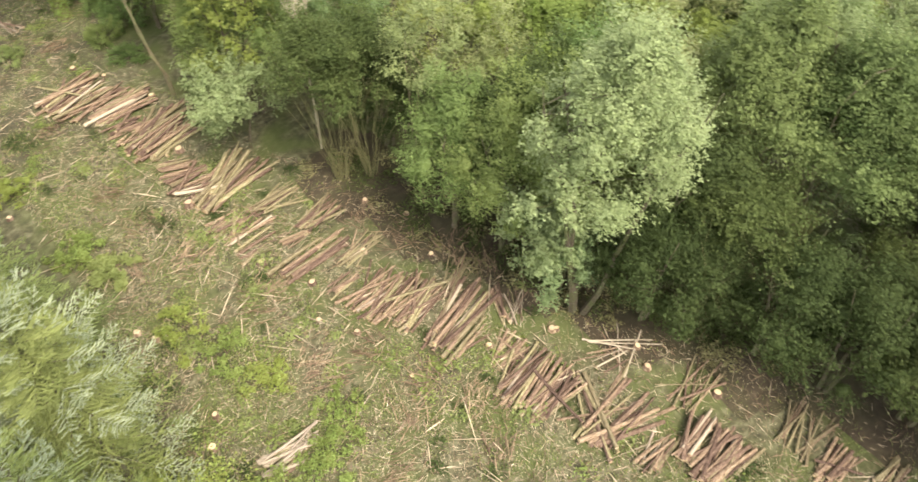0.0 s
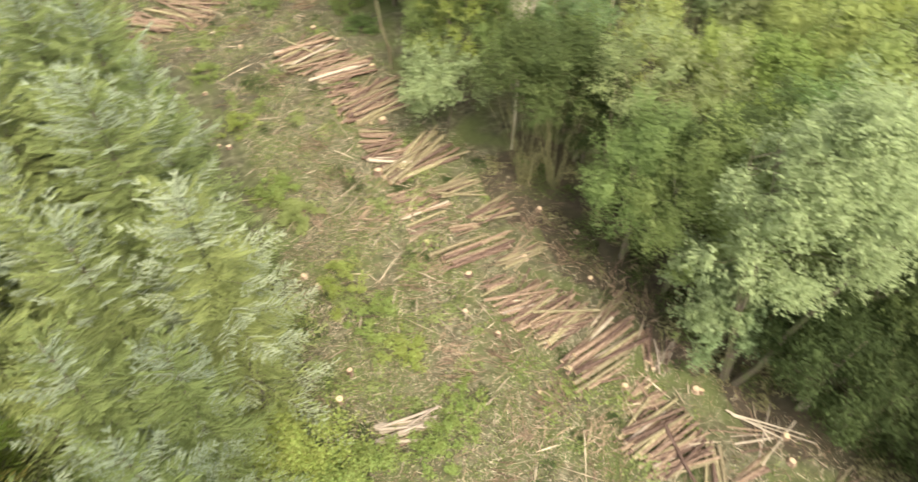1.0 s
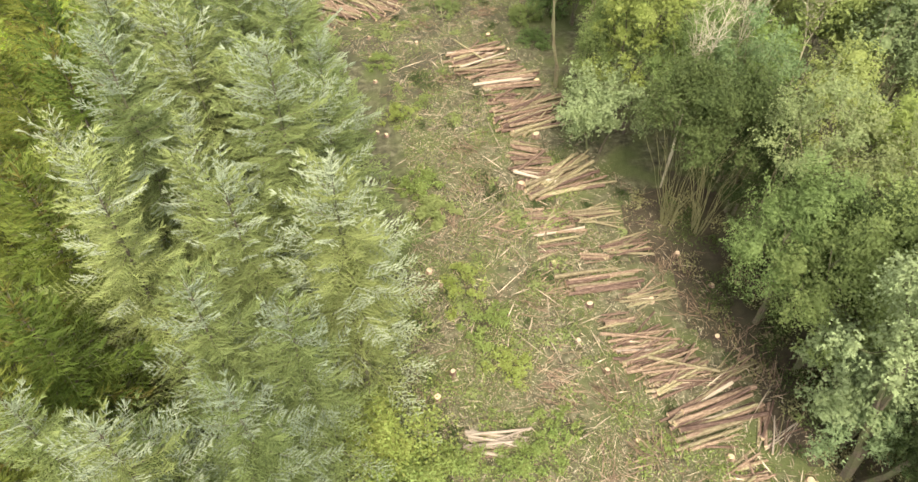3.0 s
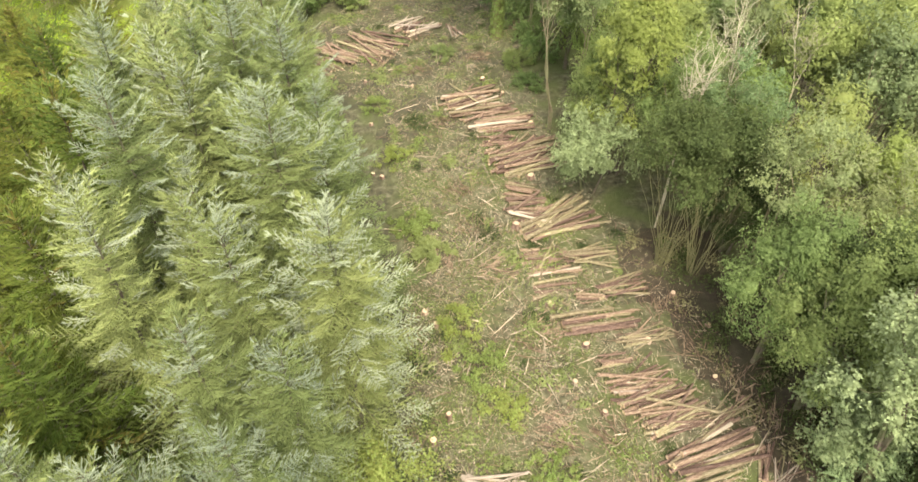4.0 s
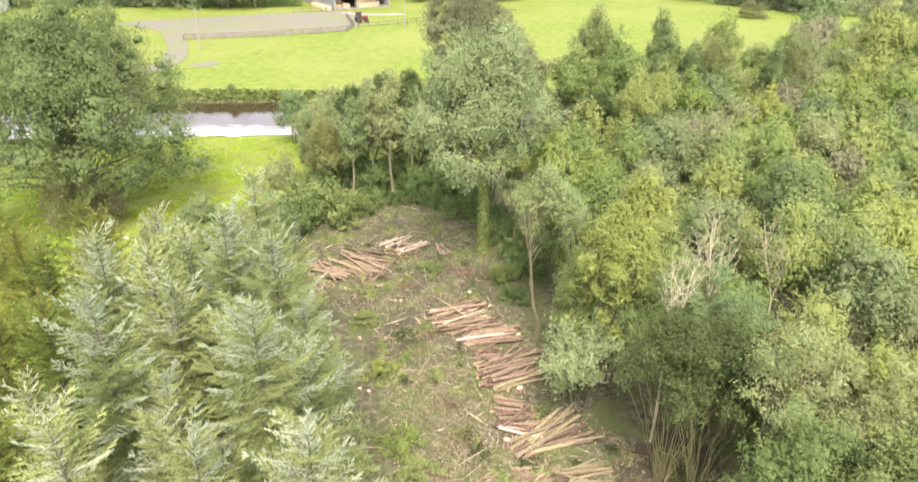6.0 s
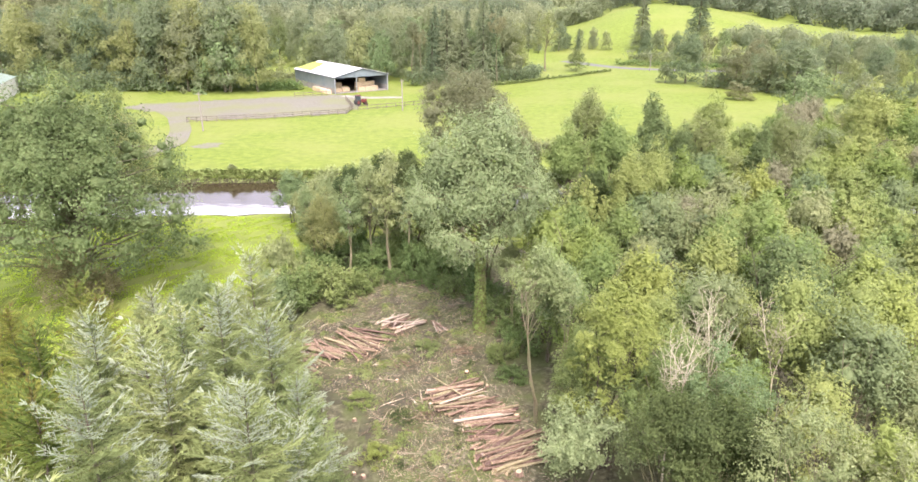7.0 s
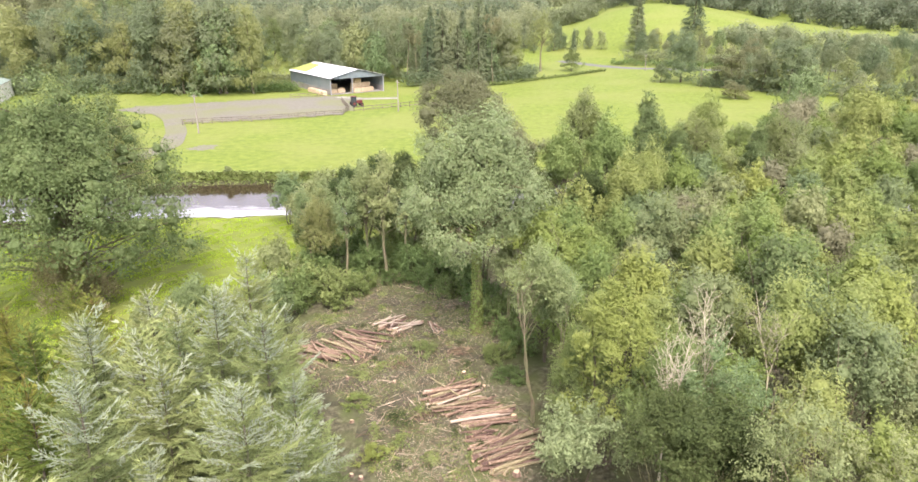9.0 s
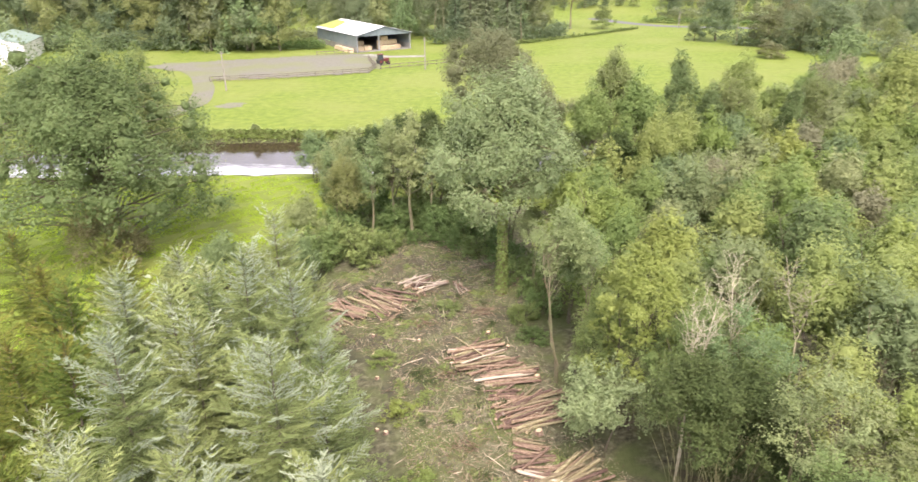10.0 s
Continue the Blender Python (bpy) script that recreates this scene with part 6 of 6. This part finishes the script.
tagged(sheet("bare_patch", [(-50, 125), (-47, 123.5), (-44.5, 124.5), (-45, 127.5), (-48, 128.5)], 0.04, 0.5, M_GRAVEL, 0.4), "pale trampled patch of bare ground", "ground", kind="structure")
ribbon("track", [(-84, 174), (-72, 168), (-65, 158), (-58, 142), (-53.8, 128), (-56, 116), (-66, 110), (-100, 108)], 4.2, 0.07, M_GRAVEL, "pale gravel farm track", "track")
ribbon("path", [(-33, 194), (-26, 190), (-16, 191)], 3.2, 0.06, M_CONCRETE, "pale concrete apron beside the barn", "path")
ribbon("road", [(44, 300), (54, 284), (60, 276), (66, 270), (90, 262), (140, 256)], 6, 0.06, M_TAR, "grey country road bending between fields", "road")

barn = new("barn")
tagged(barn, "open-fronted steel hay barn with a pale metal roof", "barn")
barn.matrix_basis = pose(-35.6, 197.5, float(land(-35.6, 197.5)), 0, 0, 34)
W_, L_, E_, R_ = 17.0, 30.0, 4.7, 2.1   # gable width, length, eaves, rise of the roof


def panel(name, corners, thick, mat, parent, label=""):
    """A thick flat panel from its corners (in order)."""
    bm = bmesh.new()
    f = bm.faces.new([bm.verts.new(c) for c in corners])
    bm.normal_update()
    n = f.normal.copy()
    ex = bmesh.ops.extrude_face_region(bm, geom=[f])
    bmesh.ops.translate(bm, vec=-n * thick, verts=[e for e in ex["geom"] if isinstance(e, bmesh.types.BMVert)])
    bmesh.ops.recalc_face_normals(bm, faces=bm.faces[:])
    return part(name, bm_mesh(name, bm, mat), parent, label)


def sheet_roof(name, a, b, c, d, mat, parent, label, ribs=24):
    """Ribbed sheet between the edges a-b (eaves) and d-c (ridge)."""
    a, b, c, d = map(Vector, (a, b, c, d))
    n = (b - a).cross(d - a).normalized()
    V, F = [], []
    for i in range(ribs * 2 + 1):
        s = i / (ribs * 2)
        o = n * (0.07 if i % 2 else 0.0)
        lo, hi = a.lerp(b, s) + o, d.lerp(c, s) + o
        V += [tuple(lo), tuple(hi), tuple(lo - n * 0.06 - o), tuple(hi - n * 0.06 - o)]
    for i in range(ribs * 2):
        k = i * 4
        F += [(k, k + 4, k + 5, k + 1), (k + 2, k + 3, k + 7, k + 6)]
    return part(name, mesh_of(name, V, F, mat), parent, label)


sheet_roof("roof", (-0.4, L_ + 0.4, E_), (-0.4, -0.5, E_), (W_ / 2, -0.5, E_ + R_), (W_ / 2, L_ + 0.4, E_ + R_), M_TIN, barn, "pale galvanised roof slope", 30)
sheet_roof("roof", (W_ + 0.4, -0.5, E_), (W_ + 0.4, L_ + 0.4, E_), (W_ / 2, L_ + 0.4, E_ + R_), (W_ / 2, -0.5, E_ + R_), M_TIN, barn, "pale galvanised roof slope", 30)
sheet_roof("moss_patch", (0.6, L_ + 0.3, E_ + 0.36), (0.6, L_ * 0.62, E_ + 0.36), (W_ / 2 - 1.5, L_ * 0.75, E_ + R_ - 0.3), (W_ / 2 - 1.5, L_ + 0.3, E_ + R_ - 0.3), M_MOSS, barn, "green moss on the roof", 16)
panel("gable_panel", [(0, 0, E_ - 0.3), (W_, 0, E_ - 0.3), (W_, 0, E_), (W_ / 2, 0, E_ + R_ - 0.1), (0, 0, E_)], 0.12, M_CLAD, barn, "blue-grey sheeted gable")
panel("rear_wall", [(0, L_, 0), (W_, L_, 0), (W_, L_, E_), (W_ / 2, L_, E_ + R_ - 0.1), (0, L_, E_)], 0.15, M_CLAD, barn)
panel("side_wall", [(0, L_, 1.6), (0, 0.2, 1.6), (0, 0.2, E_), (0, L_, E_)], 0.12, M_CLAD, barn, "blue-grey sheeted side wall")
panel("side_wall", [(W_, 0.2, 1.6), (W_, L_, 1.6), (W_, L_, E_), (W_, 0.2, E_)], 0.12, M_CLAD, barn)
panel("plinth", [(-0.05, L_, 0), (-0.05, 0.2, 0), (-0.05, 0.2, 1.6), (-0.05, L_, 1.6)], 0.25, M_CONCRETE, barn, "pale concrete lower wall")
panel("plinth", [(W_ + 0.05, 0.2, 0), (W_ + 0.05, L_, 0), (W_ + 0.05, L_, 1.6), (W_ + 0.05, 0.2, 1.6)], 0.25, M_CONCRETE, barn)
post_me = box("barn_post", 0.28, 0.28, E_ - 0.05, M_STEEL)
for x in (0.15, W_ * 0.4, W_ - 0.15):
    part("post", post_me, barn, m=pose(x, 0.15, 0))
part("floor_slab", box("floor_slab", W_ - 0.4, L_ - 0.4, 0.1, M_CONCRETE), barn, m=pose(W_ / 2, L_ / 2, 0.03))
bale_me = box("bale", 2.3, 1.2, 1.2, M_BALE, 0.12)
brg = random.Random(4)
for i, (bx, by, bz) in enumerate(((2, 3, 0), (4.6, 3.2, 0), (8.8, 1.5, 0), (11.2, 1.6, 0), (13.4, 2.4, 0), (8.9, 3.2, 1.2), (11.1, 3.3, 1.2), (9.9, 3.4, 2.4), (8.8, 3.3, 0), (11.2, 3.4, 0),
                                  (13.5, 4.4, 0), (13.3, 4.4, 1.2), (3, 6, 0), (5.5, 6, 0), (3.4, 6, 1.2))):
    b_ = Matrix(barn.matrix_basis) @ pose(bx, by, bz + 0.13, 0, 0, brg.gauss(0, 3))
    ob = new("straw_bale", bale_me)
    ob.matrix_basis = b_
    tagged(ob, "large square straw bale stacked in the barn", "bale", "straw bales")
for i, bx in enumerate((-1.4, -1.5, -1.4, -1.3)):
    ob = new("straw_bale", bale_me)
    ob.matrix_basis = Matrix(barn.matrix_basis) @ pose(bx, 1.5 + i * 3, 0.02, 0, 0, 80 + 10 * i)
    tagged(ob, "large straw bale leaning by the barn's side wall", "bale", "straw bales")


def fence(pts, gap, label, h=1.35, rails=3):
    """Post-and-rail fence along a line of corners."""
    root = new("fence")
    tagged(root, label, "fence")
    post = box("fence_post", 0.13, 0.13, h, M_POST, 0.015)
    rail = box("fence_rail", 1.0, 0.05, 0.14, M_POST, 0.01)
    for (x0, y0), (x1, y1) in zip(pts, pts[1:]):
        n = max(1, round(math.hypot(x1 - x0, y1 - y0) / gap))
        turn = math.degrees(math.atan2(y1 - y0, x1 - x0))
        for i in range(n):
            x, y = x0 + (x1 - x0) * i / n, y0 + (y1 - y0) * i / n
            z = float(land(x, y))
            part("post", post, root, m=pose(x, y, z - 0.05, 0, 0, turn))
            mx, my = x + (x1 - x0) * 0.5 / n, y + (y1 - y0) * 0.5 / n
            ln = math.hypot(x1 - x0, y1 - y0) / n
            for k in range(rails):
                part("rail", rail, root, m=pose(mx, my, z + 0.3 + k * (h - 0.5) / max(1, rails - 1), 0, 0, turn) @ pose(0, -0.09, 0) @ Matrix.Diagonal((ln, 1, 1, 1)))


fence([(-60, 150.5), (-44, 155), (-27, 162.5), (-26.5, 170), (-31, 186)], 2.0, "dark weathered post-and-rail fence round the yard")
fence([(-25, 168), (-12, 176), (2, 184)], 2.6, "weathered post-and-rail fence beside the field", 1.2, 2)
fence([(-46, 192.5), (-36.5, 195)], 2.2, "weathered post-and-rail fence beside the barn", 1.2, 2)


def pole(x, y, h, label="pale wooden utility pole in the field"):
    root = tree_root("utility_pole", label, "pole", "poles", pose(x, y, float(land(x, y)) - 0.1))
    V, F = tubes([(np.array([[0, 0, 0], [0, 0, h / 2], [0, 0, h]]), [0.16, 0.14, 0.11])], 8)
    part("shaft", mesh_of("pole_shaft", V, F, M_POLE), root)
    part("crossarm", box("crossarm", 1.1, 0.1, 0.12, M_POLE), root, m=pose(0, 0, h - 0.5))


pole(-53, 140.7, 8.0)
pole(-14.2, 168, 7.5)
pole(70, 262, 6.0)


def tractor(x, y, turn):
    """A small red tractor: bonnet, cab, four wheels."""
    root = tree_root("tractor", "small red farm tractor parked beside the fence", "tractor", "", pose(x, y, float(land(x, y)) + 0.05, 0, 0, turn))
    part("body", box("tractor_body", 1.9, 0.8, 0.8, M_RED, 0.1), root, m=pose(0.7, 0, 0.7))
    part("cab", box("tractor_cab", 1.2, 1.3, 1.3, M_GLASSY, 0.1), root, "dark glazed cab", pose(-0.6, 0, 1.1))
    part("roof", box("cab_roof", 1.35, 1.45, 0.15, M_RED, 0.05), root, m=pose(-0.6, 0, 2.4))
    for wx, r in ((-0.7, 0.75), (1.3, 0.45)):
        for s in (1, -1):
            V, F = tubes([(np.array([[0, -0.18, 0], [0, -0.14, 0], [0, 0.14, 0], [0, 0.18, 0]]), [r * 0.85, r, r, r * 0.85])], 16)
            w = part("wheel", mesh_of("tyre", V, F, M_RUBBER), root, m=pose(wx, s * 0.75, r))
            V, F = tubes([(np.array([[0, -0.2, 0], [0, 0.2, 0]]), [r * 0.45, r * 0.45])], 12)
            part("rim", mesh_of("rim", V, F, M_RED), w)


tractor(-25.6, 176.5, 25)


def shed(x, y, turn, w, l, e, rise, roof_mat, label):
    """Gabled farm shed with an open side between posts."""
    root = tree_root("farm_shed", label, "farm building", "farm buildings", pose(x, y, float(land(x, y)), 0, 0, turn))
    sheet_roof("roof", (0, l, e), (0, 0, e), (w / 2, 0, e + rise), (w / 2, l, e + rise), roof_mat, root, "faded sheet roof", 20)
    sheet_roof("roof", (w, 0, e), (w, l, e), (w / 2, l, e + rise), (w / 2, 0, e + rise), roof_mat, root, "faded sheet roof", 20)
    panel("gable_panel", [(0.1, 0.1, e * 0.55), (w - 0.1, 0.1, e * 0.55), (w - 0.1, 0.1, e), (w / 2, 0.1, e + rise - 0.1), (0.1, 0.1, e)], 0.15, M_WHITEWASH, root)
    panel("side_wall", [(w - 0.1, 0.1, 0), (w - 0.1, l, 0), (w - 0.1, l, e), (w - 0.1, 0.1, e)], 0.15, M_WHITEWASH, root)
    panel("rear_wall", [(0.1, l - 0.1, 0), (w - 0.1, l - 0.1, 0), (w - 0.1, l - 0.1, e), (w / 2, l - 0.1, e + rise - 0.1), (0.1, l - 0.1, e)], 0.15, M_WHITEWASH, root)
    pm = box("shed_post", 0.22, 0.22, e - 0.05, M_STEEL)
    for i in range(5):
        part("post", pm, root, m=pose(0.2, 0.2 + i * (l - 0.4) / 4, 0))
    for i in range(1, 3):
        part("post", pm, root, m=pose(0.2 + i * (w - 0.4) / 3, 0.2, 0))
    panel("plinth", [(0, l, 0), (0, 0.05, 0), (0, 0.05, 1.3), (0, l, 1.3)], 0.2, M_CONCRETE, root)


shed(-133, 176, 20, 14, 22, 4.5, 2.2, M_GREEN_ROOF, "farm shed with a faded green sheet roof")
shed(-122, 157, 20, 11, 18, 3.4, 1.4, M_TIN, "low open farm shed with a pale metal roof")


# hedges along the field boundaries
def hedge(pts, h, w, label, seed, leaf=M_LEAF):
    rg = np.random.default_rng(seed)
    pts = np.asarray(pts, float)
    d = np.linalg.norm(np.diff(pts, axis=0), axis=1).sum()
    n = int(d * 110)
    t = rg.uniform(0, len(pts) - 1, n)
    c = np.column_stack([np.interp(t, np.arange(len(pts)), pts[:, i]) for i in range(2)]) + rg.normal(0, w * 0.3, (n, 2))
    z = land(c[:, 0], c[:, 1]) + rg.uniform(0.05, 1, n) ** 0.7 * h * (0.75 + 0.3 * np.sin(t * 17) * np.sin(t * 41 + 1) + 0.3 * np.sin(t * 7.3 + 2) * np.sin(t * 73))
    v, f = leaves(np.column_stack([c, z]), np.tile([0, 0, 1.0], (n, 1)), rg.uniform(0.12, 0.3, n) * (1 if h < 3.5 else 1.6), rg)
    tagged(new("hedge", mesh_of("hedge", v, f, leaf)), label, "hedge", kind="stuff")


hedge([(x, float(river_line(x)) + RIVER_HALF + 0.5) for x in (-62, -50, -40, -30, -20, -10, 0)], 0.4, 1.6, "rank grass and brambles along the river bank", 521, M_GRASS)
hedge([(3, 214), (14, 219.7), (40, 245), (54.9, 260.5)], 1.1, 0.9, "low trimmed hedge between two fields", 501)
hedge([(62, 284), (92, 270), (140, 264)], 2.5, 2.0, "tall roadside hedge", 502)
hedge([(-125, 206), (-60, 205), (-48, 208)], 3.0, 4.0, "scrubby undergrowth along the wood's edge", 504, M_LEAF)
hedge([(74, 215), (94, 196), (132, 167), (150, 150)], 5.0, 5.0, "bushy undergrowth along a wood's edge", 506, M_LEAF_HAZED)
hedge([(70, 296), (100, 276), (122, 284)], 4.5, 4.0, "bushy undergrowth beside the road", 507, M_LEAF_HAZED)
hedge([(-62, 226), (-48, 224)], 4.5, 4.0, "scrub behind the barn", 508, M_LEAF_HAZED)
hedge([(-16, 217), (2, 221), (20, 228), (26, 240)], 5.0, 4.0, "scrub under the tall trees", 509, M_LEAF_HAZED)
hedge([(-178, 212), (-120, 202), (-64, 208)], 6.0, 5.0, "leafy undergrowth along the wood's edge", 510, M_LEAF_HAZED)
hedge([(-60, 105.6), (-40, 105.2), (-22, 105)], 0.6, 0.8, "rough reeds along the river bank", 505, M_GRASS)
